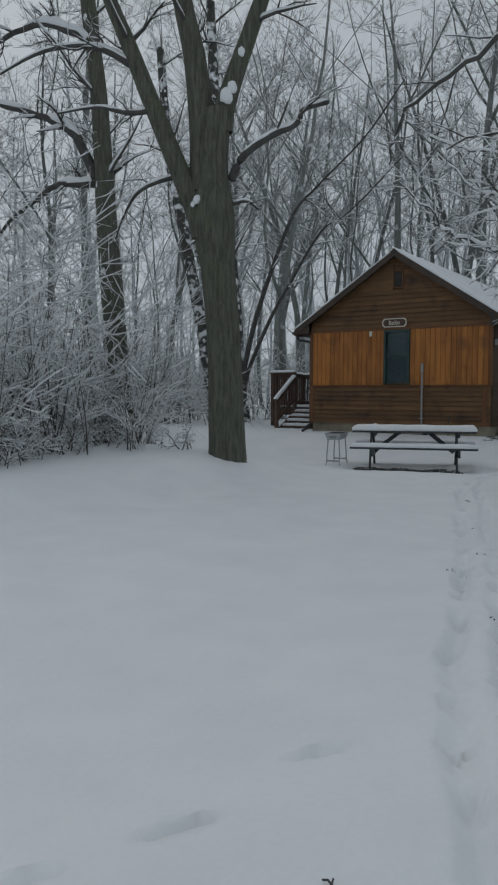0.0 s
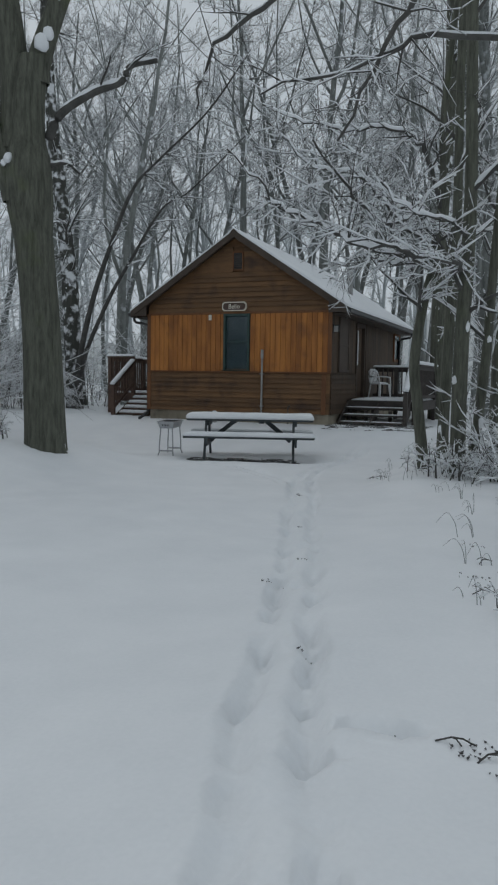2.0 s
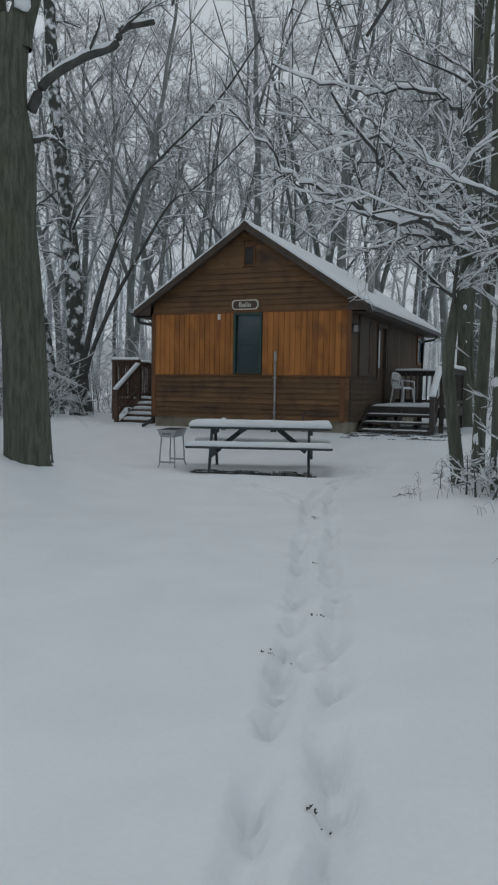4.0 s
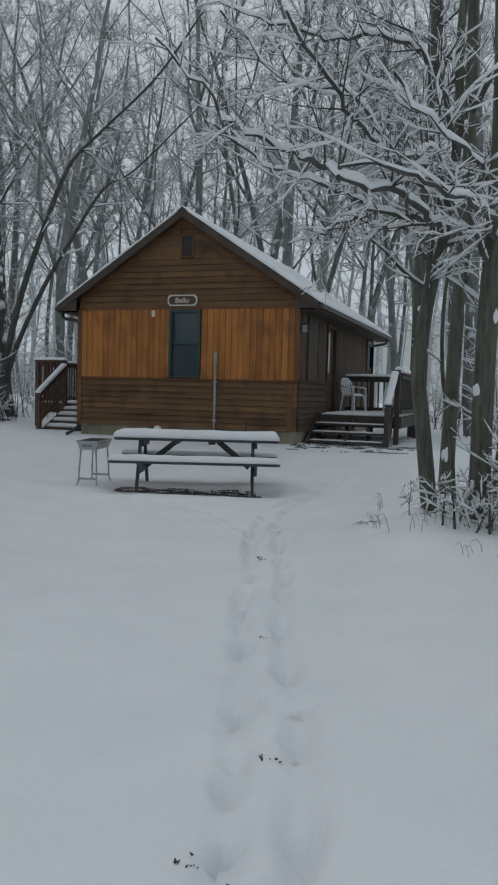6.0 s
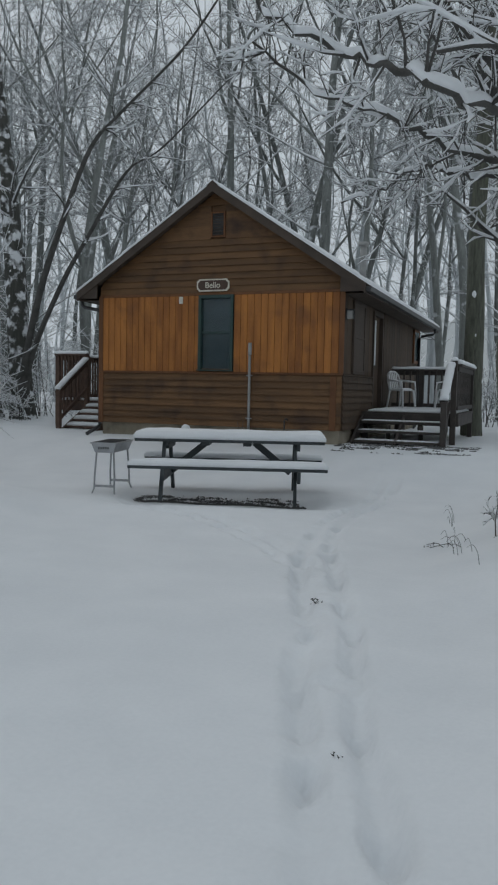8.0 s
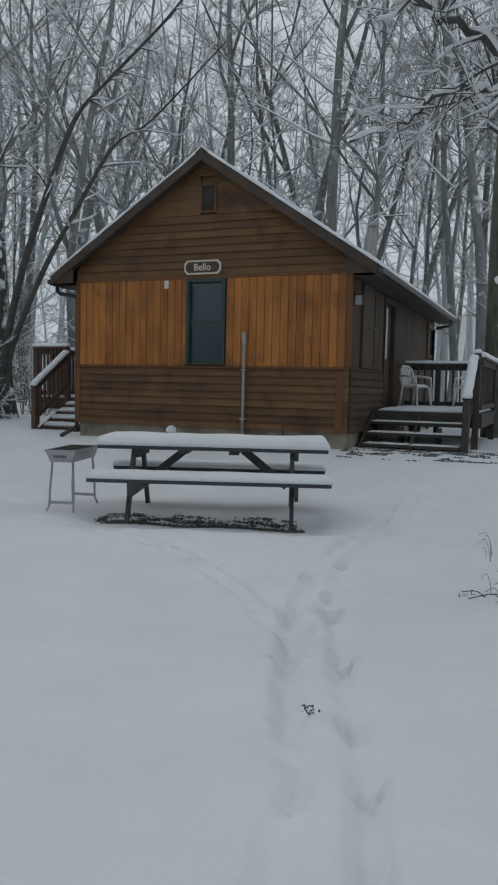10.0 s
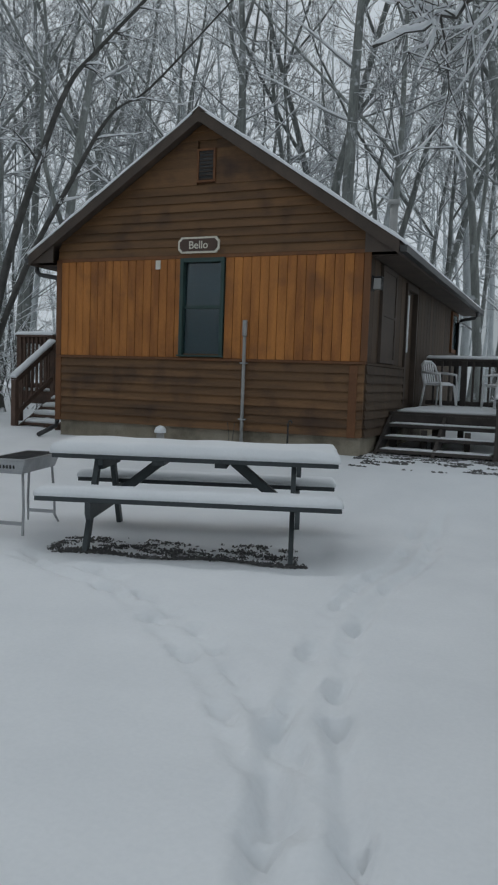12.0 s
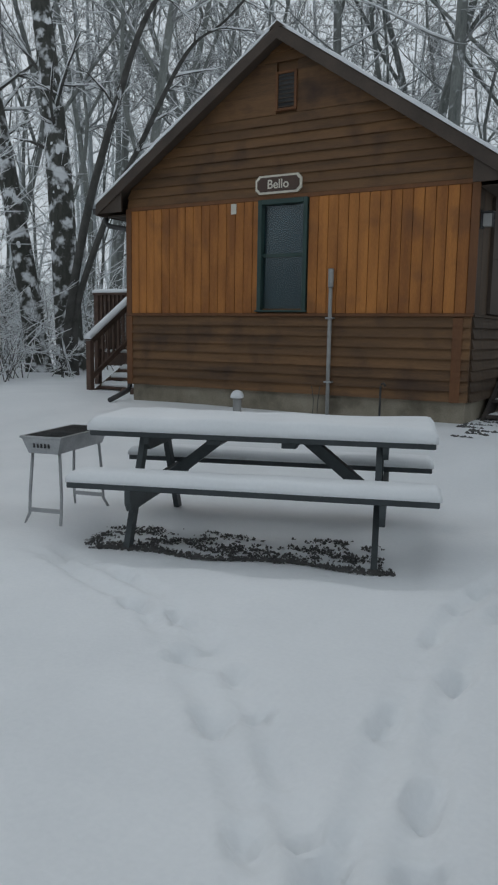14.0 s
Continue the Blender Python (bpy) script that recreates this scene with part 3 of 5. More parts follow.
def sloped_rail(deck, x, ya, za, yb, zb, foot_a, foot_b, seed):
    """A stair rail at x from its low end a to its high end b, with balusters."""
    d = Vector((0, yb - ya, zb - za))
    m = Matrix.Translation((x, ya, za)) @ Matrix.Rotation(math.atan2(d.z, d.y), 4, "X")
    part("top_rail", box(-0.07, 0.07, 0, d.length, -0.04, 0, 0.004, m=m), WOODS[deck.name], deck)
    part("under_rail", box(-0.02, 0.02, 0.05, d.length - 0.05, -0.13, -0.041, m=m), WOODS[deck.name], deck)
    part("bottom_rail", box(-0.02, 0.02, 0.05, d.length, -0.06, 0.02, m=Matrix.Translation((0, 0, foot_a + 0.18 - za)) @ m), WOODS[deck.name], deck)
    n = 8
    for k in range(1, n):
        s = k / n
        y, zt, zl = ya + d.y * s, za + d.z * s, foot_a + 0.16 + (foot_b - foot_a) * s
        part("baluster", box(x - 0.055, x - 0.02, y - 0.018, y + 0.018, zl, zt - 0.05), WOODS[deck.name], deck)
    slab_snow("rail_snow", snow_slab(-0.075, 0.075, -0.02, d.length, 0, 0.07, seed, 0.035, m, 0.05), deck)


def deck_frame(deck, x0, x1, y0, y1, z, seed):
    n = int((y1 - y0) / 0.145)
    for k in range(n):
        y = y0 + (y1 - y0) * k / n
        part("deck_board", box(x0, x1, y, y + (y1 - y0) / n - 0.008, z - 0.035, z), WOODS[deck.name], deck)
    part("rim_joist", box(x0, x1, y0 + 0.012, y0 + 0.05, z - 0.24, z - 0.037), WOODS[deck.name], deck)
    part("rim_joist", box(x0, x1, y1 - 0.05, y1 - 0.012, z - 0.24, z - 0.037), WOODS[deck.name], deck)
    for x in (x0 + 0.012, x1 - 0.05):
        part("rim_joist", box(x, x + 0.038, y0 + 0.052, y1 - 0.052, z - 0.24, z - 0.037), WOODS[deck.name], deck)
    slab_snow("deck_snow", snow_slab(x0 + 0.1, x1 - 0.08, y0 + 0.06, y1 - 0.06, z, 0.055, seed, 0.1, None, 0.12), deck, "trodden snow on the boards")


def post(deck, x, y, z0, z1, cap=0.0, seed=0):
    part("post", box(x - 0.05, x + 0.05, y - 0.05, y + 0.05, z0, z1, 0.006), WOODS[deck.name], deck)
    if cap:
        slab_snow("post_snow", snow_slab(x - 0.06, x + 0.06, y - 0.06, y + 0.06, z1, cap, seed, 0.03), deck)


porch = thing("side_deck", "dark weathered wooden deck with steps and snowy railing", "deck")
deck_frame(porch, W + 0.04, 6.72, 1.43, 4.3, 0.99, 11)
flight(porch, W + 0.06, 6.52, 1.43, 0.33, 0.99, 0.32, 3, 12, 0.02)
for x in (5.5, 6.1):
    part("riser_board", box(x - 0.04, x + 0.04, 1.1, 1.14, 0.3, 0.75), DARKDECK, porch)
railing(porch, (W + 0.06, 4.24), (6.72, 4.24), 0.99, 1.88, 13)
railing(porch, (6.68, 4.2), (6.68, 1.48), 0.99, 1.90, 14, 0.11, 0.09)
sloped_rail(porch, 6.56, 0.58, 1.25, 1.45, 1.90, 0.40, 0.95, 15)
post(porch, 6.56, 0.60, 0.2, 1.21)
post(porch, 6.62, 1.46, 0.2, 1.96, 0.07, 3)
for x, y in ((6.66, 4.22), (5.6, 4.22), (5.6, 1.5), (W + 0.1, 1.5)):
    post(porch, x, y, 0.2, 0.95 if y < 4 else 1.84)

stoop = thing("back_stoop", "brown wooden stoop with snowy steps and slatted railing", "deck")
deck_frame(stoop, -2.62, -0.03, 2.25, 4.2, 1.02, 21)
flight(stoop, -1.74, -0.62, 2.25, 1.05, 1.02, 0.34, 4, 22, 0.085)
sloped_rail(stoop, -1.80, 1.10, 1.28, 2.2, 1.98, 0.42, 1.02, 23)
post(stoop, -1.80, 1.14, 0.2, 1.24)
post(stoop, -1.80, 2.24, 0.2, 2.06)
post(stoop, -2.6, 2.24, 0.2, 2.06)
post(stoop, -2.6, 4.15, 0.2, 2.06)
railing(stoop, (-2.66, 2.24), (-1.78, 2.24), 1.02, 2.10, 24, 0.11, 0.07)
railing(stoop, (-2.6, 4.15), (-0.05, 4.15), 1.02, 2.06, 25, 0.12, 0.07)
railing(stoop, (-2.62, 2.25), (-2.62, 4.15), 1.02, 2.08, 26, 0.12, 0.07)
part("near_stringer", prism([(2.2, 0.95), (2.2, 0.7), (0.75, 0.36), (0.75, 0.5)], "x", -0.62, -0.57), DECK, stoop)

# white stacking chair on the deck
chair = thing("garden_chair", "white moulded plastic garden armchair on the deck", "chair", pose(5.3, 3.45, 1.05, 0, 0, 62) @ Matrix.Scale(0.86, 4))
part("seat", box(-0.22, 0.22, -0.21, 0.21, 0.40, 0.43, 0.012), PLASTIC, chair)
for sx in (-1, 1):
    for sy in (-1, 1):
        tube_part("leg", [(sx * 0.25, sy * 0.25, -0.02), (sx * 0.23, sy * 0.22, 0.2), (sx * 0.21, sy * 0.2, 0.41)], 0.024, PLASTIC, chair, 8)
    tube_part("armrest", [(sx * 0.25, -0.24, 0.0), (sx * 0.26, -0.23, 0.40), (sx * 0.265, -0.2, 0.62), (sx * 0.265, 0.0, 0.645), (sx * 0.24, 0.22, 0.66)], 0.024, PLASTIC, chair, 8)
tube_part("back_frame", [(-0.21, 0.2, 0.42), (-0.235, 0.25, 0.65), (-0.2, 0.29, 0.80), (-0.1, 0.31, 0.875), (0.1, 0.31, 0.875), (0.2, 0.29, 0.80), (0.235, 0.25, 0.65), (0.21, 0.2, 0.42)], 0.024, PLASTIC, chair, 8)
for k in range(5):
    x = -0.14 + k * 0.07
    part("back_slat", box(x - 0.02, x + 0.02, -0.006, 0.006, 0.0, 0.45, m=Matrix.Translation((0, 0.21, 0.42)) @ Matrix.Rotation(radians(-13), 4, "X")), PLASTIC, chair)
slab_snow("seat_snow", snow_slab(-0.19, 0.19, -0.18, 0.17, 0.43, 0.04, 5, 0.04), chair)
copy_thing(chair, pose(6.28, 3.6, 1.05, 0, 0, -55))

# ---- picnic table ----
TM = Matrix.Translation((4.485, -3.97, 0)) @ Matrix.Rotation(radians(19.4), 4, "Z")
table = thing("picnic_table", "dark painted wooden picnic table under thick snow", "picnic table", TM)
for k in range(5):
    y = -0.37 + k * 0.149
    part("top_board", box(-1.18, 1.18, y, y + 0.142, 0.69, 0.728, 0.004), TABLE, table)
for s in (-1, 1):
    for k in range(2):
        y = s * 0.60 - 0.125 + k * 0.128
        part("bench_board", box(-1.2, 1.2, y, y + 0.122, 0.385, 0.423, 0.004), TABLE, table)
    slab_snow("bench_snow", snow_slab(-1.21, 1.21, s * 0.60 - 0.13, s * 0.60 + 0.13, 0.423, 0.075, 31 + s, 0.03, None, 0.06), table, "thick pillow of snow")
for x in (-0.82, 0.82):
    for s in (-1, 1):
        part("leg", prism([(s * 0.66, -0.06), (s * 0.57, -0.06), (s * 0.19, 0.69), (s * 0.28, 0.69)], "x", x - 0.02, x + 0.02), TABLE, table)
    part("bench_bearer", prism([(-0.72, 0.30), (-0.68, 0.24), (0.68, 0.24), (0.72, 0.30), (0.72, 0.383), (-0.72, 0.383)], "x", x + 0.022, x + 0.06), TABLE, table)
    part("top_bearer", prism([(-0.34, 0.64), (-0.30, 0.60), (0.30, 0.60), (0.34, 0.64), (0.34, 0.688), (-0.34, 0.688)], "x", x + 0.022, x + 0.06), TABLE, table)
    s = 1 if x < 0 else -1
    a, b = Vector((x + s * 0.05, 0, 0.30)), Vector((x + s * 0.52, 0, 0.68))
    d = b - a
    part("brace", box(0, d.length, -0.045, 0.045, -0.04, 0.04, 0.003, m=Matrix.Translation(a) @ Matrix.Rotation(-math.atan2(d.z, d.x), 4, "Y")), TABLE, table)
for x in (-0.3, 0.22):
    part("cleat", box(x - 0.05, x + 0.05, -0.33, 0.33, 0.65, 0.689, 0.003), TABLE, table)
slab_snow("top_snow", snow_slab(-1.195, 1.195, -0.38, 0.38, 0.728, 0.10, 41, 0.03, None, 0.07), table, "thick pillow of snow")

# bare litter under the table; its front row also paints the snow edge's shade
rnd = random.Random(5)
v, f = [], []
for k in range(7000):
    # Dense front row: bared soil plus painted shade along the cut snow edge.
    if k < 1300:
        u, w = rnd.uniform(-1.0, 0.95), 0
        w = -0.70 + 0.05 * math.sin(u * 6) + abs(rnd.gauss(0, 0.045))
    else:
        u, w = rnd.uniform(-1.2, 0.88), rnd.uniform(-0.68, 0.0)
        if rnd.random() > 0.55 + 1.1 * noise.noise(Vector((u * 3, w * 6, 4))) + 0.8 * noise.noise(Vector((u * 11, w * 15, 1))) - 1.1 * abs(w + 0.5):
            continue
    p = TM @ Vector((u, w, 0))
    z = ground_z(p.x, p.y) - 0.05
    r, a = rnd.uniform(0.005, 0.017), rnd.uniform(0, 6.28)
    q = len(v)
    for i in range(4):
        t = a + i * math.pi / 2
        v.append((p.x + r * math.cos(t) * rnd.uniform(0.6, 1.2), p.y + r * math.sin(t), z + rnd.uniform(0.0, 0.012)))
    v.append((p.x, p.y, z + rnd.uniform(0.008, 0.024)))
    f += [(q + i, q + (i + 1) % 4, q + 4) for i in range(4)]
for k in range(4000):
    x, y = rnd.uniform(4.85, 7.2), rnd.uniform(-0.8, 0.75)
    if noise.noise(Vector((x * 3, y * 8, 9))) < 0.0 + 0.25 * abs(y - 0.25):
        continue
    z, r, q = ground_z(x, y) - 0.004, rnd.uniform(0.008, 0.03), len(v)
    v += [(x - r, y, z), (x, y - r, z), (x + r, y, z), (x, y + r, z), (x, y, z + r * 0.7)]
    f += [(q + i, q + (i + 1) % 4, q + 4) for i in range(4)]
LITTER = material("dark_leaf_litter", (0.045, 0.045, 0.047), (0.13, 0.127, 0.123), 0.85, 9, bump=0.5)
tagged(pydata("leaf_litter", v, f, LITTER), "dark leaves and soil bared under the table, front row doubling as edge shade", "leaf litter", kind="stuff")

# ---- charcoal grill ----
GM = Matrix.Translation((3.0, -4.42, -0.085)) @ Matrix.Rotation(radians(14), 4, "Z")
grill = thing("charcoal_grill", "small steel charcoal grill on folding legs", "grill", GM)
bm = bmesh.new()
lo = [bm.verts.new(p) for p in ((-0.12, -0.34, 0.61), (0.12, -0.34, 0.61), (0.12, 0.34, 0.61), (-0.12, 0.34, 0.61))]
hi = [bm.verts.new(p) for p in ((-0.16, -0.37, 0.73), (0.16, -0.37, 0.73), (0.16, 0.37, 0.73), (-0.16, 0.37, 0.73))]
bm.faces.new(lo[::-1])
for i in range(4):
    bm.faces.new((lo[i], lo[(i + 1) % 4], hi[(i + 1) % 4], hi[i]))
bowl = part("bowl", bm, STEEL, grill, "pale steel fire bowl")
for k in range(5):
    part("slot", box(-0.07 + k * 0.03, -0.058 + k * 0.03, -0.362, -0.340, 0.655, 0.685), SOOT, bowl)
for x0, x1, y0, y1 in ((-0.17, 0.17, -0.38, -0.36), (-0.17, 0.17, 0.36, 0.38), (-0.17, -0.15, -0.36, 0.36), (0.15, 0.17, -0.36, 0.36)):
    part("rim", box(x0, x1, y0, y1, 0.722, 0.74, 0.003), STEEL, grill)
part("ash_bed", box(-0.145, 0.145, -0.355, 0.355, 0.70, 0.715), SOOT, grill, "black sooty charcoal bed")
for k in range(16):
    x = -0.145 + k * 0.29 / 15
    tube_part("grate_bar", [(x, -0.36, 0.735), (x, 0.36, 0.735)], 0.005, SOOT, grill, 5)
for sy in (-1, 1):
    for sx in (-1, 1):
        tube_part("leg", [(sx * 0.11, sy * 0.30, 0.63), (sx * 0.13, sy * 0.32, 0.30), (sx * 0.13, sy * 0.33, 0.16), (sx * 0.17, sy * 0.42, 0.0), (sx * 0.175, sy * 0.43, -0.06)], 0.012, STEEL, grill, 8)
    part("leg_brace", box(-0.13, 0.13, sy * 0.325 - 0.008, sy * 0.325 + 0.008, 0.17, 0.20), STEEL, grill)


# ---- trees ----
class Growth:
    """Wood and lain snow of one tree, gathered as tubes."""

    def __init__(self, seed, snow=1.0, keep=0.8):
        self.r = random.Random(seed)
        self.v, self.f, self.bv, self.bf, self.sv, self.sf = [], [], [], [], [], []
        self.snow, self.keep, self.fine = snow, keep, 0.0035

    def limb(self, pts, rads, sides, thick=False):
        tube(*((self.v, self.f) if thick else (self.bv, self.bf)), pts, rads, sides)
        if not self.snow or (len(pts) == 2 and self.r.random() < 0.45):
            return
        run, rr = [], []
        for i, (p, r) in enumerate(zip(pts, rads)):
            d = (pts[min(i + 1, len(pts) - 1)] - pts[max(i - 1, 0)]).normalized()
            lie = 1 - abs(d.z)
            if lie > 0.1 and self.r.random() < self.keep and r < 0.14:
                w = (0.75 * r + 0.007) * min(1.0, 0.45 + lie) * self.snow
                run.append(p + Vector((0, 0, r * 0.55 + w * 0.35)))
                rr.append(w * self.r.uniform(0.75, 1.2))
            else:
                self.flush(run, rr)
                run, rr = [], []
        self.flush(run, rr)

    def flush(self, run, rr):
        if len(run) > 1:
            rr[0] *= 0.3
            rr[-1] *= 0.3
            tube(self.sv, self.sf, run, rr, 5 if max(rr) > 0.03 else 3, 0.5)

    def grow(self, p, d, length, r, level, kids, rise=0.25, wob=0.22, sides=4):
        """One twig with its side twigs."""
        rnd = self.r
        n = max(3, min(8, int(length / 0.33) + 2)) if level > 1 else (2 if level else 1)
        pts, rads = [p.copy()], [r]
        q = p.copy()
        d = d.normalized()
        for i in range(1, n + 1):
            d = (d + Vector((rnd.gauss(0, wob), rnd.gauss(0, wob), rnd.gauss(0, wob) + rise * 0.3)) * (1.6 / n)).normalized()
            q = q + d * (length / n)
            pts.append(q.copy())
            rads.append(r * (1 - 0.78 * i / n))
        self.limb(pts, rads, sides if level > 0 else 3)
        if level <= 0:
            return
        for _ in range(kids):
            k = rnd.randint(1, n - 1)
            t = (pts[k + 1] - pts[k]).normalized()
            side = t.cross(Vector((rnd.gauss(0, 1), rnd.gauss(0, 1), rnd.gauss(0, 1)))).normalized()
            way = t * rnd.uniform(0.5, 1.0) + side * rnd.uniform(0.5, 1.0) + Vector((0, 0, rise * 0.6))
            self.grow(pts[k], way, length * rnd.uniform(0.32, 0.6), max(self.fine, rads[k] * 0.6), level - 1, max(2, kids - 1), rise, wob, 3)

    def build(self, name, label, m, bark, twig, group="", snow_label="snow lying along the branches"):
        ob = thing(name, label, "tree" if "shrub" not in name else "shrub", m, group)
        if self.v:
            pydata("trunk", self.v, self.f, bark, ob)
        if self.bv:
            tagged(pydata("crown", self.bv, self.bf, twig, ob), kind="stuff")
        if self.sv:
            tagged(pydata("snow", self.sv, self.sf, SNOW, ob, snow_label), kind="stuff")
        return ob


def spline(pts, per=5):
    """A smooth run through a few points."""
    p = [Vector(q) for q in pts]
    p = [p[0] * 2 - p[1]] + p + [p[-1] * 2 - p[-2]]
    out = []
    for i in range(1, len(p) - 2):
        a, b, c, d = p[i - 1 : i + 3]
        for k in range(per):
            t = k / per
            out.append(0.5 * ((2 * b) + (c - a) * t + (2 * a - 5 * b + 4 * c - d) * t * t + (3 * b - a - 3 * c + d) * t**3))
    out.append(p[-2])
    return out


def taper(n, a, b):
    return [a + (b - a) * i / (n - 1) for i in range(n)]


def dress(g, pts, rads, count, length, level=2, kids=4, first=0.2, rise=0.2):
    """Side twigs along a limb."""
    n = len(pts)
    for _ in range(count):
        k = g.r.randint(int(first * (n - 2)), n - 2)
        t = (pts[k + 1] - pts[k]).normalized()
        side = t.cross(Vector((g.r.gauss(0, 1), g.r.gauss(0, 1), g.r.gauss(0, 1)))).normalized()
        g.grow(pts[k], t * 0.6 + side + Vector((0, 0, rise)), length * g.r.uniform(0.5, 1.2), max(0.006, min(0.05, rads[k] * 0.45)), level, kids, rise, 0.4)


def rough_trunk(name, parent, pts, rads, mat, n=26, amp=0.07, label=""):
    """A trunk with furrowed, uneven sides and a flared foot."""
    v, f = [], []
    for i, (p, r) in enumerate(zip(pts, rads)):
        for k in range(n):
            t = 2 * math.pi * k / n
            flare = 1 + 0.35 * max(0.0, 1 - i / 3.0) ** 2 * (0.6 + 0.6 * math.sin(3 * t + 1))
            rr = r * flare * (1 + amp * noise.noise(Vector((math.cos(t) * 4, math.sin(t) * 4, p.z * 0.6 + p.x))) + amp * 0.8 * math.sin(k * 2.4 + p.z * 0.7))
            v.append(p + Vector((rr * math.cos(t), rr * math.sin(t), 0)))
    for i in range(len(pts) - 1):
        for k in range(n):
            q = i * n
            f.append((q + k, q + (k + 1) % n, q + n + (k + 1) % n, q + n + k))
    return pydata(name, v, f, mat, parent, label)


def snow_lump(parent, at, size, seed, flat=0.6, out=None):
    bm = bmesh.new()
    bmesh.ops.create_icosphere(bm, subdivisions=2, radius=1)
    for v in bm.verts:
        k = 1 + 0.35 * noise.noise(v.co * 1.5 + Vector((seed, 0, 0)))
        k += 0.3 * noise.noise(v.co * 3.1 + Vector((0, seed, 2)))
        v.co = Vector((v.co.x * size * k, v.co.y * size * k, v.co.z * size * flat * k))
        if out is not None:
            v.co -= out * (v.co.dot(out) * 0.75)
    bmesh.ops.translate(bm, vec=at, verts=bm.verts)
    return part("snow_clump", bm, SNOW, parent, "clump of snow", True)


# the large forked tree, shaped to fit the camera's view: u runs to the view's right, z up
def forked_tree():
    ob = thing("forked_tree", "large forked maple with furrowed bark beside the lawn", "tree", Matrix.Translation((2.33, -7.4, 0.04)))
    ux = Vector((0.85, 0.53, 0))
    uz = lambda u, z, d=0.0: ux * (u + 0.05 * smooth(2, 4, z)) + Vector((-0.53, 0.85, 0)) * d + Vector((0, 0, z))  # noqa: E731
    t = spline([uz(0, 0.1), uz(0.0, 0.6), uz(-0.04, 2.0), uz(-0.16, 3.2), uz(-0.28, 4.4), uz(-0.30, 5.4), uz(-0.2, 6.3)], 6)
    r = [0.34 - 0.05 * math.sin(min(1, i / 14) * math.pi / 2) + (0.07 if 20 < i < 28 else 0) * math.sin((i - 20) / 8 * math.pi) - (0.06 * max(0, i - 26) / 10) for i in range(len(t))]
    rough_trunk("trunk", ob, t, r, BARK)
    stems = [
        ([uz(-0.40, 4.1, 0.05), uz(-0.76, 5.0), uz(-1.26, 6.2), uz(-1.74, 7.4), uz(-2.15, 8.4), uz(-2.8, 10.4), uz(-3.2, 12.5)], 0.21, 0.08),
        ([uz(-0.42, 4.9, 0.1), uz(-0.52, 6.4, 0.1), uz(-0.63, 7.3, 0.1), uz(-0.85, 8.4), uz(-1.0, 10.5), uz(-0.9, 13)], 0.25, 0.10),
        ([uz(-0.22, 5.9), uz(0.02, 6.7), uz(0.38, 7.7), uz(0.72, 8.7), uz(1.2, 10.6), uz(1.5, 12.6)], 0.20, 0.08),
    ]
    g = Growth(3, 1.1, 0.85)
    for pts, a, b in stems:
        p = spline(pts, 5)
        rr = taper(len(p), a, b)
        rough_trunk("stem", ob, p, rr, BARK, 16, 0.05)
        dress(g, p, rr, 9, 2.0, 3, 4, 0.3, 0.15)
    limbs = [
        ([uz(0.02, 5.1), uz(0.22, 5.5), uz(0.7, 5.85), uz(1.14, 6.05), uz(1.28, 6.3), uz(1.7, 6.42)], 0.075, 0.04, 3),
        ([uz(-0.85, 5.2, 0.1), uz(-1.2, 5.1), uz(-1.6, 4.9), uz(-1.85, 4.5), uz(-2.0, 4.1)], 0.05, 0.012, 5),
        ([uz(-1.3, 6.3), uz(-1.75, 6.25), uz(-2.3, 6.35), uz(-3.0, 6.25)], 0.055, 0.015, 6),
        ([uz(0.05, 4.7), uz(0.3, 4.75), uz(0.5, 4.6)], 0.04, 0.015, 2),
        ([uz(-1.6, 7.0), uz(-2.3, 7.35), uz(-3.2, 7.3), uz(-4.2, 6.8)], 0.07, 0.015, 8),
    ]
    for pts, a, b, c in limbs:
        p = spline(pts, 5)
        rr = taper(len(p), a, b)
        g.limb(p, rr, 8)
        dress(g, p, rr, c, 0.9, 2, 3)
    tagged(pydata("crown", g.bv, g.bf, TWIG, ob), kind="stuff")
    tagged(pydata("snow", g.sv, g.sf, SNOW, ob, "snow lying along the branches"), kind="stuff")
    for at, s in (((uz(-0.05, 6.45, -0.22)), 0.17), ((uz(0.05, 6.6, -0.2)), 0.13), ((uz(0.2, 7.2, -0.15)), 0.1), ((uz(-0.55, 4.72, -0.25)), 0.10), ((uz(-0.62, 4.65, -0.22)), 0.07)):
        snow_lump(ob, at, s * 0.62, at.z, 1.3, Vector((0.53, -0.85, 0)) * 0.7)
    for k in range(26):
        z = 0.3 + 0.12 * k
        snow_lump(ob, uz(0.29 - 0.012 * k if k < 12 else 0.15 - 0.01 * (k - 12), z, -0.02), 0.012 + 0.022 * random.Random(k).random(), k, 2.0)
    return ob


forked_tree()


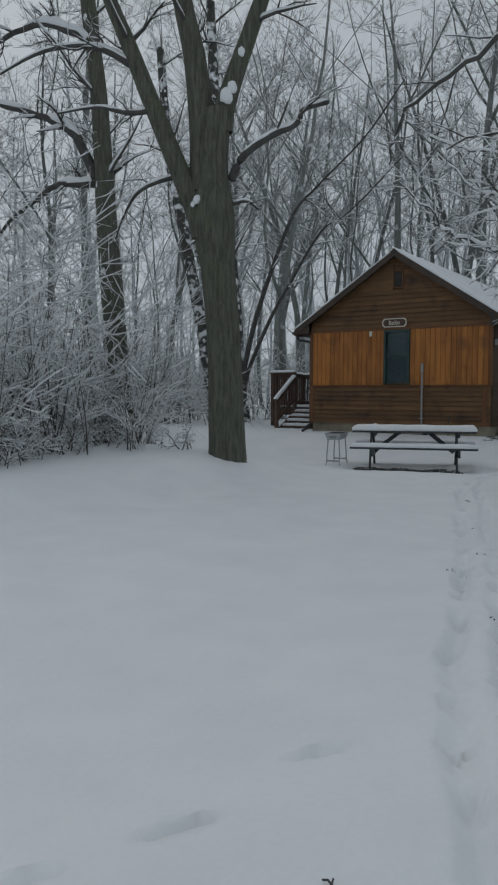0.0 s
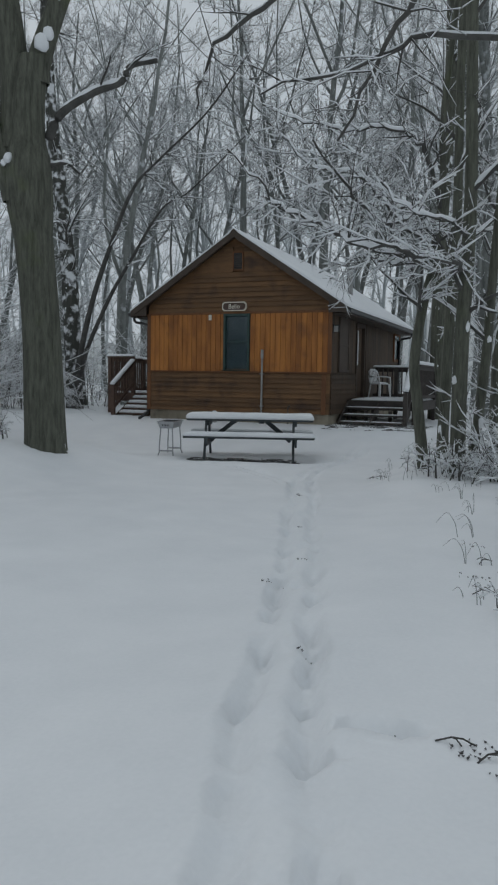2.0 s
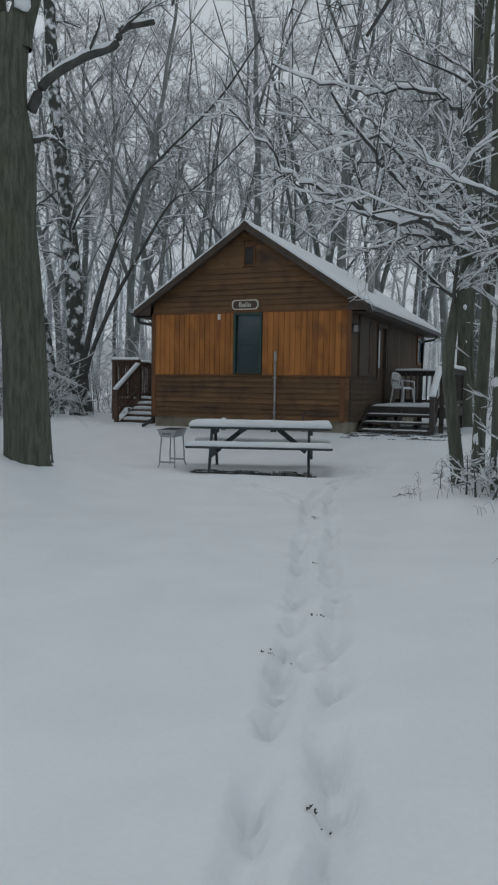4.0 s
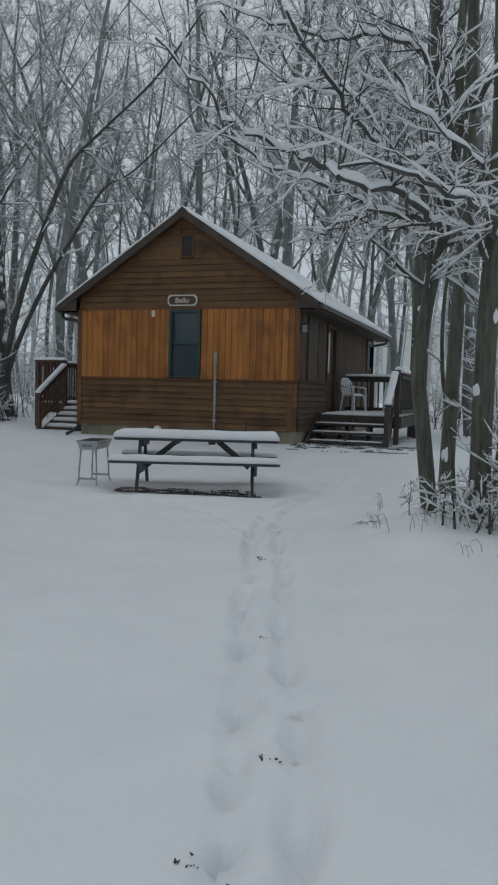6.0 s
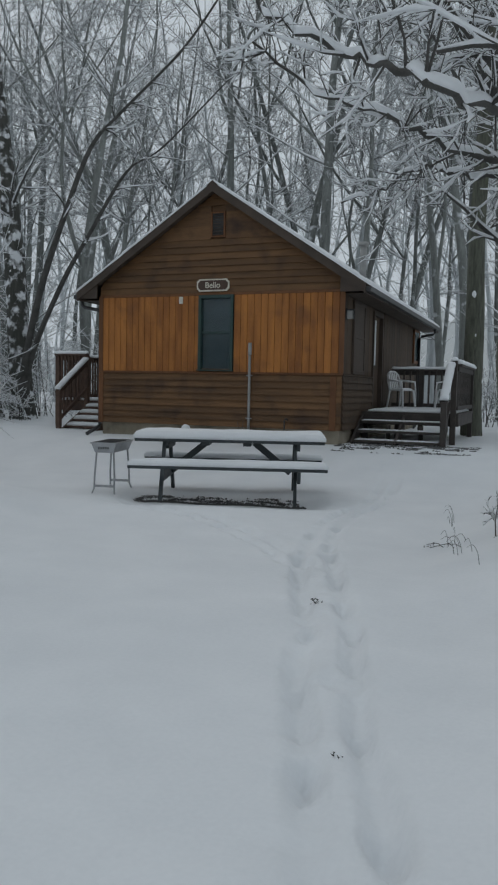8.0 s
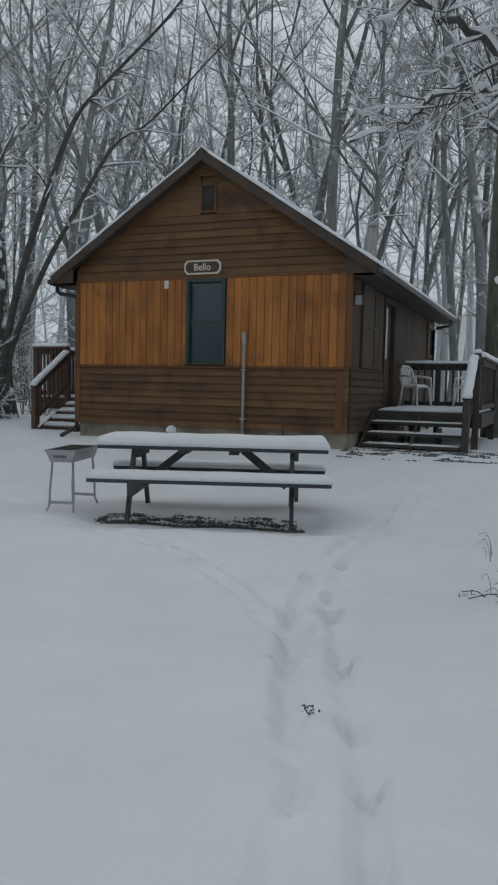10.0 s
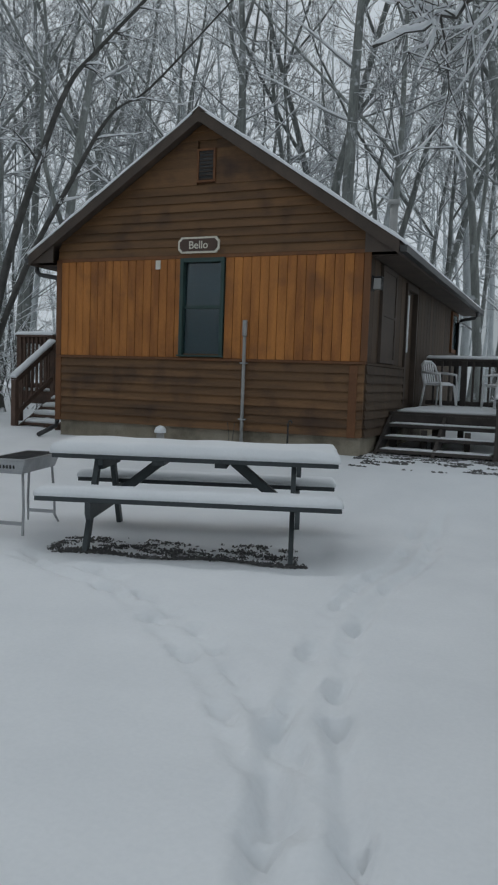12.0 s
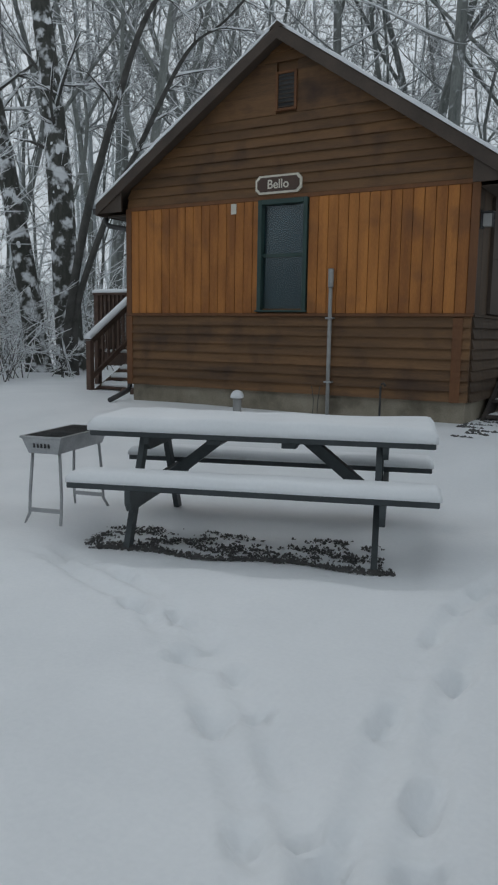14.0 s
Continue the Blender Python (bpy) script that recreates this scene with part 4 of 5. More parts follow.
def bare_tree(name, label, at, trunk, r0, r1, limbs, seed, bark=BARK, twigs=10, reach=1.6, plaster=0, group="", level=3, snow=1.6):
    """A leafless tree: trunk and limbs given as a few points, twigs grown on them."""
    ob = thing(name, label, "tree", Matrix.Translation(at), group)
    g = Growth(seed, snow, 0.92)
    p = spline(trunk, 6)
    rr = taper(len(p), r0, r1)
    rough_trunk("trunk", ob, p, rr, bark, 16, 0.06)
    dress(g, p, rr, twigs, reach, level, 4, 0.45)
    for pts, a, b, c in limbs:
        q = [p + Vector((g.r.gauss(0, 0.018), g.r.gauss(0, 0.018), g.r.gauss(0, 0.018))) * min(1, k) for k, p in enumerate(spline(pts, 5))]
        qq = taper(len(q), a, b)
        g.limb(q, qq, 7)
        dress(g, q, qq, c, reach * 0.5, 2, 4, 0.1, 0.12)
    if g.bv:
        tagged(pydata("crown", g.bv, g.bf, TWIG, ob), kind="stuff")
        tagged(pydata("snow", g.sv, g.sf, SNOW, ob, "snow lying along the branches"), kind="stuff")
    for k in range(plaster):
        i = g.r.randint(1, len(p) - 2)
        a = g.r.uniform(-2.4, 0.2)
        snow_lump(ob, p[i] + (p[i + 1] - p[i]) * g.r.random() + Vector((math.cos(a), math.sin(a), 0)) * rr[i] * 0.97, g.r.uniform(0.02, 0.06), k, g.r.uniform(1.0, 2.2), Vector((math.cos(a), math.sin(a), 0)))
    return ob


bare_tree("old_tree", "tall dark tree with drooping snowy limbs at the wood's edge", (-2.6, -4.7, 0.3),
          [(0, 0, -0.2), (-0.18, -0.1, 3.0), (-0.3, -0.2, 5.3), (-0.45, -0.25, 8.1), (-0.7, -0.4, 11), (-0.8, -0.5, 15)], 0.30, 0.14,
          [([(-0.5, -0.3, 6.2), (-1.0, -0.6, 7.3), (-1.7, -1.0, 7.7), (-2.8, -1.6, 8.0), (-3.6, -2.2, 7.4)], 0.13, 0.03, 10),
           ([(-0.5, -0.3, 6.1), (-1.4, -0.9, 6.0), (-2.3, -1.4, 5.2), (-2.8, -1.8, 4.4)], 0.09, 0.02, 9),
           ([(-0.4, -0.3, 9.3), (-1.5, -0.9, 9.8), (-2.6, -1.5, 9.4), (-3.4, -2.0, 8.8)], 0.10, 0.03, 9)], 21, BARK, 10, 2.0, 8)
bare_tree("snowy_tree", "rough-barked tree plastered with wind-blown snow", (-5.3, 4.4, 0.4),
          [(0, 0, -0.2), (-0.15, 0, 2.2), (-0.3, 0, 4.5), (-0.6, 0, 7.0), (-1.0, 0, 10), (-1.3, 0, 15)], 0.33, 0.16, [], 22, PLASTERED, 10, 2.2, 22)
bare_tree("snowy_tree", "leaning rough-barked tree plastered with wind-blown snow", (-6.4, 4.5, 0.4),
          [(0, 0, -0.2), (-0.4, 0, 2.2), (-0.8, 0, 4.0), (-1.5, 0, 7.0), (-2.2, 0, 10), (-2.6, 0, 14)], 0.28, 0.14, [], 23, PLASTERED, 9, 2.0, 18)
bare_tree("bent_sapling", "slender dark sapling arching over beside the cabin", (-5.2, 4.0, 0.4),
          [(0.1, 0, -0.2), (0.2, 0, 1.2), (0.75, 0, 3.4), (1.45, 0, 5.2), (2.3, 0, 7.0), (3.2, 0, 7.8), (4.9, 0, 9.1), (6.2, 0, 10.6)], 0.11, 0.025, [], 24, TWIG, 14, 1.0, 0, "", 2)
bare_tree("bent_sapling", "slender dark sapling leaning over the stoop", (-5.1, 4.1, 0.4),
          [(0.15, 0, -0.2), (0.25, 0, 1.5), (1.2, 0, 3.5), (2.1, 0, 4.85), (3.2, 0, 6.35), (4.2, 0, 6.85), (6.0, 0, 8.3)], 0.09, 0.02, [], 25, TWIG, 14, 1.0, 0, "", 2)

# trees by the path, right of the deck
def from_foot(foot, pts):
    return [Vector(p) - Vector(foot) for p in pts]


CF = (8.1, -5.85, 0.1)
bare_tree("crooked_tree", "crooked dark tree with long snow-laden limbs reaching over the clearing", CF,
          [(0, 0, -0.2), (-0.06, -0.02, 0.4), (-0.13, -0.04, 1.0), (-0.2, -0.06, 1.6), (-0.15, -0.05, 2.2), (-0.07, -0.02, 2.7), (0.0, 0, 3.0), (0.03, 0.0, 3.4), (0.12, 0.0, 4.2), (0.1, -0.05, 5.2), (0.25, 0, 7)], 0.092, 0.04,
          [(from_foot(CF, q), a, b, c) for q, a, b, c in (
              (((8.12, -5.9, 3.15), (8.1, -6.8, 3.08), (7.88, -7.65, 3.18), (7.62, -8.5, 3.08), (7.3, -8.4, 3.28), (7.0, -8.3, 3.44), (6.7, -8.5, 3.55), (6.42, -8.43, 3.85), (6.0, -8.6, 4.3)), 0.036, 0.009, 30),
              (((8.08, -5.9, 3.2), (7.75, -6.1, 3.2), (7.45, -6.2, 3.22), (7.2, -6.0, 3.36), (7.0, -6.05, 3.3), (6.75, -5.8, 3.27), (6.35, -5.75, 3.18)), 0.026, 0.009, 22),
              (((8.1, -5.9, 3.3), (7.7, -6.45, 3.27), (7.26, -6.73, 3.37), (6.95, -7.1, 3.5), (6.5, -7.2, 3.66), (6.1, -7.5, 3.95)), 0.030, 0.009, 24),
              (((8.2, -5.9, 4.0), (8.05, -6.2, 4.6), (7.85, -6.35, 4.9), (7.5, -6.6, 5.02), (7.0, -6.8, 4.95), (6.5, -7.1, 5.05), (5.9, -7.2, 5.3)), 0.033, 0.011, 24),
              (((8.15, -5.85, 3.7), (7.75, -5.6, 4.1), (7.4, -5.3, 4.25), (7.0, -5.03, 4.95), (6.4, -4.8, 5.4), (5.8, -4.6, 6.2)), 0.033, 0.011, 20),
              (((8.15, -5.9, 3.5), (8.1, -7.0, 3.7), (7.84, -7.95, 3.4), (7.5, -8.5, 3.75), (7.2, -9.0, 4.2)), 0.033, 0.011, 22),
              (((8.1, -5.9, 3.4), (7.7, -6.9, 3.75), (7.4, -7.4, 4.15), (6.8, -7.5, 4.3), (6.3, -8.0, 4.75)), 0.030, 0.009, 22),
          )], 31, BARK, 4, 1.2, 0, "trees by the path", snow=1.55)
bare_tree("straight_tree", "straight dark trunk beside the path", (8.1, -4.2, 0.1),
          [(0, 0, -0.2), (0.05, 0, 2.0), (0.12, 0, 4.0), (0.1, 0, 7), (0.2, 0, 12)], 0.095, 0.06, [], 32, BARK, 9, 1.8, 6, "trees by the path")
TF = (8.63, -6.2, 0.1)
bare_tree("straight_tree", "straight dark trunk at the path's edge", TF,
          [(0, 0, -0.2), (-0.02, 0, 0.5), (-0.02, 0, 2.0), (0.03, 0, 4.0), (-0.05, 0, 7), (-0.1, 0, 12)], 0.118, 0.07,
          [(from_foot(TF, q), a, b, c) for q, a, b, c in (
              (((8.63, -6.2, 3.0), (8.65, -7.4, 2.95), (8.5, -8.5, 2.88), (8.2, -9.0, 2.95), (7.75, -9.2, 3.0)), 0.030, 0.009, 16),
              (((8.63, -6.2, 3.5), (8.5, -7.0, 3.6), (8.35, -8.4, 3.4), (8.0, -9.0, 3.6)), 0.026, 0.009, 16),
          )], 33, BARK, 7, 1.5, 8, "trees by the path", snow=1.55)
bare_tree("straight_tree", "slender second stem close behind a dark trunk", (8.86, -5.7, 0.1),
          [(-0.12, -0.2, -0.2), (-0.05, -0.1, 0.6), (0.05, 0, 1.8), (0.1, 0, 3.0), (0.25, 0, 6.0), (0.3, 0, 10)], 0.08, 0.05, [], 37, BARK, 6, 1.2, 4, "trees by the path")
bare_tree("vine_stem", "thin dark woody stem twisting up between the trunks", (8.2, -5.0, 0.1),
          [(0.1, 0, -0.2), (0.0, 0, 0.9), (-0.12, 0, 1.6), (-0.14, 0, 2.4), (-0.05, 0, 3.2), (0.1, 0, 4.0)], 0.03, 0.015, [], 38, BARK, 3, 0.6, 0, "trees by the path", 1)
bare_tree("straight_tree", "slim dark trunk among the trees by the path", (8.9, -3.4, 0),
          [(0, 0, -0.2), (0.0, 0, 2.0), (0.15, 0, 4.0), (0.2, 0, 8), (0.1, 0, 12)], 0.10, 0.05, [], 34, BARK, 9, 1.5, 0, "trees by the path")
bare_tree("straight_tree", "tall grey trunk with lichen behind the deck", (6.62, 4.9, 0.3),
          [(0, 0, -0.2), (0.0, 0, 2.5), (-0.02, 0, 5.0), (0.1, 0, 9), (0.0, 0, 15)], 0.22, 0.13, [], 35, BARK, 12, 2.4, 8, "trees by the path")
bare_tree("path_tree", "dark tree whose low branches hang over the path", (11.3, -11.6, 0.1),
          [(0, 0, -0.2), (0.1, 0, 2.0), (0.0, 0, 4.5), (0.2, 0, 8), (0.2, 0, 11)], 0.17, 0.08,
          [([(0, 0, 3.6), (-1.0, -0.3, 4.2), (-2.0, -0.8, 4.1), (-2.4, -0.9, 3.6), (-2.75, -0.9, 2.95)], 0.045, 0.008, 7),
           ([(0, 0, 3.9), (-1.4, -0.4, 4.4), (-2.6, -0.8, 4.2), (-3.3, -0.9, 3.85), (-3.7, -0.9, 3.6), (-3.8, -0.9, 3.2)], 0.035, 0.006, 7),
           ([(0, 0, 3.2), (-1.2, -0.4, 3.5), (-2.2, -0.8, 3.55), (-2.6, -0.9, 3.4), (-3.3, -0.9, 3.3)], 0.03, 0.006, 6)], 36, BARK, 6, 1.5, 3, snow=0.8)

# ---- the woods behind ----
def wood_variant(seed, height, r, limbs, kids):
    g = Growth(seed, 0.95, 0.8)
    g.fine = 0.0065
    rnd = g.r
    p = [Vector((0, 0, -0.3))]
    bend = Vector((rnd.gauss(0, 0.05), rnd.gauss(0, 0.05), 0))
    for i in range(1, 15):
        bend += Vector((rnd.gauss(0, 0.05), rnd.gauss(0, 0.05), 0))
        p.append(p[-1] + (Vector((0, 0, 1)) + bend) * (height / 14))
    rr = [max(0.015, r * (1 - 0.85 * i / 14)) for i in range(15)]
    g.snow = 0
    g.limb(p, rr, 9, True)
    stems = [(p, rr)]
    for k in range(2):
        i = rnd.randint(4, 9)
        a = rnd.uniform(0, 6.28)
        q, d = [p[i].copy()], Vector((math.cos(a) * 0.5, math.sin(a) * 0.5, 0.8))
        for j in range(9):
            d += Vector((rnd.gauss(0, 0.11), rnd.gauss(0, 0.11), 0.05))
            q.append(q[-1] + d * (height / 16))
        qq = [max(0.012, rr[i] * 0.62 * (1 - 0.85 * j / 9)) for j in range(10)]
        g.limb(q, qq, 7, True)
        stems.append((q, qq))
    g.snow = 1.6
    for k in range(limbs):
        st, sr = stems[0] if k % 5 < 2 else stems[1 + k % 2]
        i = rnd.randint(3 if st is p else 1, len(st) - 2)
        a = rnd.uniform(0, 2 * math.pi)
        g.grow(st[i], Vector((math.cos(a), math.sin(a), rnd.uniform(0.2, 1.1))), rnd.uniform(0.11, 0.21) * height, min(0.035, sr[i] * 0.4), 3, kids, 0.35, 0.2, 4)
    return g


shapes = [wood_variant(100 + k, h, r, n, kids) for k, (h, r, n, kids) in enumerate(((17, 0.16, 22, 5), (19, 0.20, 24, 5), (15, 0.10, 20, 5), (20, 0.23, 24, 5), (13, 0.075, 18, 5), (18, 0.14, 23, 5)))]
shapes += [wood_variant(140 + k, h, r, n, kids) for k, (h, r, n, kids) in enumerate(((17, 0.15, 16, 3), (20, 0.20, 18, 3), (14, 0.09, 14, 3), (19, 0.17, 17, 3)))]
spots = [(-3.7, 14.5, 3), (-0.1, 13.0, 1), (1.3, 11.5, 3), (2.5, 13, 5), (-2.7, 16, 5), (-1.6, 18, 1), (-9.1, 13, 1), (-7.7, 14, 5), (-8.4, 18, 0), (3.0, 15, 2), (4.7, 14, 0), (5.6, 12, 1), (6.6, 15, 5), (-5.5, 12.5, 2), (-11.0, 11, 5), (-6.5, 17, 0), (0.8, 17, 0), (3.8, 19, 2), (2.2, 21, 1), (5.3, 17, 4), (-0.8, 22, 0), (4.3, 24, 3), (1.6, 25, 5)]
rnd = random.Random(77)
tries = 0
while len(spots) < 42 and tries < 4000:
    tries += 1
    y = rnd.uniform(6, 24)
    x = rnd.uniform(-14 - 0.5 * y, 9)
    if -4.5 < x < 7.5 and y < 12:
        continue
    if all((x - a) ** 2 + (y - b) ** 2 > 2.0**2 for a, b, _ in spots):
        spots.append((x, y, rnd.randint(0, 5)))
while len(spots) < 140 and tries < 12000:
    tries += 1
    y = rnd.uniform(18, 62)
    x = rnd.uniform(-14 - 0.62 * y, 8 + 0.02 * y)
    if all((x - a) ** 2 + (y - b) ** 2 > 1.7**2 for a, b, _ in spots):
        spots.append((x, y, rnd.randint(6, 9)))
for k in range(8):
    spots.append((rnd.uniform(-18, -5.0), rnd.uniform(-8, 6), rnd.choice((2, 4, 5))))
for k in range(16):
    spots.append((rnd.uniform(-34, -13), rnd.uniform(-6, 18), rnd.randint(6, 9)))
for k in range(6):
    spots.append((rnd.uniform(9.6, 12), rnd.uniform(-6, 6), rnd.choice((2, 4, 8))))
# Two unseen trees added behind the camera, only to close the woods round.
for k in range(2):
    spots.append((rnd.uniform(-12, 26), rnd.uniform(-40, -26), rnd.choice((6, 7, 9))))
first = {}
for x, y, k in spots:
    m = Matrix.Translation((x, y, ground_z(x, y) - 0.05)) @ Matrix.Rotation(rnd.uniform(0, 6.28), 4, "Z") @ Matrix.Rotation(radians(rnd.gauss(0, 2.5)), 4, "X")
    # Distance haze is put into these bark and twig colours, palest from shape 6.
    if k not in first:
        first[k] = shapes[k].build("forest_tree", "bare woodland tree, greyed for distance haze, with snow on its branches", m, FARBARK if k < 6 else HAZED, FARTWIG if k < 6 else HAZED, "woods round the cabin")
    else:
        copy_thing(first[k], m)


# ---- undergrowth ----
def shrub_variant(seed, stems, height, reach):
    g = Growth(seed, 1.8, 0.93)
    for k in range(stems):
        a = g.r.uniform(0, 6.28)
        out = g.r.uniform(0.15, reach)
        g.grow(Vector((g.r.gauss(0, 0.2), g.r.gauss(0, 0.2), -0.05)), Vector((math.cos(a) * out, math.sin(a) * out, 1)), height * g.r.uniform(0.6, 1.1), g.r.uniform(0.008, 0.018), 3, 4, -0.12, 0.2, 4)
    return g


shrubs = [shrub_variant(200 + k, *s) for k, s in enumerate(((7, 1.9, 0.7), (6, 2.8, 0.6), (6, 1.2, 1.0), (6, 0.6, 1.2), (6, 4.2, 0.45)))]
places = []
for k in range(30):
    x = rnd.uniform(-13, -1.0)
    y = rnd.uniform(-7.5, 8)
    if x > -4.3 and y > -2.5 or x > -2.8 and y > -4.5:
        continue
    places.append((x, y, rnd.choice((0, 1, 4, 1, 2))))
places += [(0.2, -7.6, 2), (-0.6, -8.6, 0), (-1.6, -8.8, 1), (-0.6, -10.2, 0), (0.9, -7.0, 3), (-4.6, 3.4, 2), (-4.9, 2.4, 0), (-6.0, 1.4, 0), (-1.4, -6.0, 0), (-0.4, -6.6, 0)]
for k in range(34):
    y = rnd.uniform(-12.5, -3.5)
    places.append((0.9 - 0.42 * (y + 11.5) - abs(rnd.gauss(0.2, 1.3)), y, rnd.choice((0, 1, 4, 2))))
for k in range(26):
    y = rnd.uniform(-12.5, -4.5)
    places.append((1.0 - 0.42 * (y + 11.5) - abs(rnd.gauss(0, 0.5)), y, 3))
for k in range(26):
    y = rnd.uniform(-5, 6)
    places.append((-3.6 - 0.4 * (y + 4) - abs(rnd.gauss(0, 1.2)), y, rnd.choice((0, 1, 4))))
for k in range(14):
    places.append((rnd.uniform(-14, -3), rnd.uniform(8, 14), 1))
places += [(-3.6, 6.2, 1), (-2.8, 8.2, 1), (-4.3, 7.6, 1), (7.6, 7.5, 1), (8.6, 8.5, 1), (6.6, 10, 1)]
places += [(8.5, -6.75, 3), (8.85, -6.9, 3), (8.95, -6.3, 2), (9.3, -5.2, 2), (9.5, -6.4, 2), (9.7, -7.8, 2),  (9.4, -3.4, 1), (10.2, -4.6, 1), (10.4, -10.8, 2), (9.0, 2.5, 0), (8.4, 5.5, 1), (10, 1, 1), (8.3, -6.3, 3), (9.55, -9.3, 3), (9.75, -10.6, 3), (9.6, -8.3, 3), (9.9, -11.9, 3), (9.85, -13.0, 3), (9.2, -7.0, 3), (8.9, -6.7, 3)]
for k in range(16):
    places.append((rnd.uniform(-12, 14), rnd.uniform(10, 20), rnd.choice((0, 1))))
first = {}
for x, y, k in places:
    m = Matrix.Translation((x, y, ground_z(x, y))) @ Matrix.Rotation(rnd.uniform(0, 6.28), 4, "Z")
    if k == 3 and y < -8 and x > 9:
        m = m @ Matrix.Scale(0.5, 4)
    if k not in first:
        first[k] = shrubs[k].build("shrub", "tangle of thin bare stems loaded with snow", m, TWIG, TWIG, "undergrowth")
    else:
        copy_thing(first[k], m)

# fallen twigs, weeds and dead leaves on the snow
for k, (x, y, s) in enumerate(((9.66, -14.72, 0.14), (9.8, -14.78, 0.13), (9.86, -14.9, 0.1), (6.94, -8.4, 0.09), (9.17, -16.76, 0.06), (9.6, -12.7, 0.2), (9.5, -11.8, 0.18), (9.65, -12.1, 0.16), (7.38, -6.15, 0.2), (7.52, -6.35, 0.3))):
    tw = thing("fallen_twig", "small dark twig lying on the snow", "twig", pose(x, y, ground_z(x, y) + 0.004, 0, 0, 40 * k))
    tube_part("stick", [(-s / 2, 0, 0.0), (-0.1 * s, 0.12 * s, 0.12 * s), (0.2 * s, 0.05 * s, 0.16 * s), (s / 2, 0.1 * s, 0.02 * s)], 0.0035, TWIG, tw, 6)
    tube_part("fork", [(-0.1 * s, 0.12 * s, 0.12 * s), (0.05 * s, -0.12 * s, 0.2 * s), (0.2 * s, -0.25 * s, 0.1 * s)], 0.003, TWIG, tw, 5)


def weed(x, y, h, lean, seed):
    """A few thin stalks that arch over."""
    r = random.Random(seed)
    ob = thing("weed", "dry arching weed stalks poking out of the snow", "plant", Matrix.Translation((x, y, ground_z(x, y))))
    for k in range(4):
        g = Growth(seed * 10 + k, 0)
        a = lean + r.gauss(0, 0.7)
        d = Vector((math.cos(a), math.sin(a), 0))
        hh = h * r.uniform(0.3, 0.75)
        o = Vector((r.gauss(0, 0.07), r.gauss(0, 0.07), -0.03))
        p = spline([o, o + d * hh * 0.12 + Vector((0, 0, hh * 0.6)), o + d * hh * 0.4 + Vector((0, 0, hh * 0.95)), o + d * hh * 0.75 + Vector((0, 0, hh * r.uniform(0.5, 0.9)))], 4)
        g.limb(p, taper(len(p), 0.003, 0.0015), 4)
        pydata("stalk", g.bv, g.bf, FARTWIG, ob)


for k, (x, y, h, lean) in enumerate(((7.36, -5.0, 0.32, 2.5), (7.5, -6.2, 0.25, 3.0), (7.7, -6.6, 0.3, 3.4), (8.0, -7.2, 0.3, 2.8), (8.6, -7.8, 0.35, 3.1), (8.9, -8.6, 0.4, 2.6), (9.15, -9.6, 0.35, 3.3), (9.35, -10.8, 0.35, 2.9), (9.45, -11.9, 0.3, 3.0), (9.55, -12.9, 0.25, 2.6), (8.2, -6.7, 0.5, 3.2), (8.4, -6.6, 0.8, 2.9), (8.9, -7.4, 0.6, 3.0))):
    weed(x, y, h, lean, 400 + k)


def leaf_clump(x, y, n, reach, seed):
    """Curled dead leaves lying where a foot has broken the snow."""
    r = random.Random(seed)
    v, f = [], []
    for k in range(n):
        c = Vector((x + r.gauss(0, reach), y + r.gauss(0, reach * 0.6), 0))
        c.z = ground_z(c.x, c.y) + tread(c.x, c.y) + 0.006
        a, s, q = r.uniform(0, 6.28), r.uniform(0.004, 0.011), len(v)
        u, w = Vector((math.cos(a), math.sin(a), r.uniform(-0.2, 0.4))) * s, Vector((-math.sin(a), math.cos(a), r.uniform(-0.3, 0.5))) * s * 0.6
        up = Vector((0, 0, s * r.uniform(0.3, 0.8)))
        v += [c - u + up * 0.6, c - w, c + u + up, c + w, c - Vector((0, 0, 0.006))]
        f += [(q, q + 1, q + 3), (q + 1, q + 2, q + 3), (q, q + 4, q + 1), (q + 1, q + 4, q + 2), (q + 2, q + 4, q + 3), (q + 3, q + 4, q)]
    ob = thing("dead_leaves", "few curled dark dead leaves in a footprint", "leaves", group="leaves in the footprints")
    tagged(pydata("leaves", v, f, LITTER, ob), kind="stuff")


for k, (x, y, n, reach) in enumerate(((6.95, -8.37, 9, 0.03), (8.1, -11.78, 6, 0.02), (8.06, -12.45, 9, 0.05), (8.8, -13.9, 8, 0.03), (9.73, -14.75, 26, 0.06), (9.46, -14.68, 6, 0.02), (9.86, -14.87, 14, 0.04), (7.36, -6.15, 9, 0.05), (9.5, -12.3, 18, 0.08), (9.4, -11.2, 12, 0.06), (7.6, -10.3, 5, 0.02), (8.6, -6.75, 40, 0.16), (8.2, -6.3, 24, 0.1))):
    leaf_clump(x, y, n, reach, 500 + k)

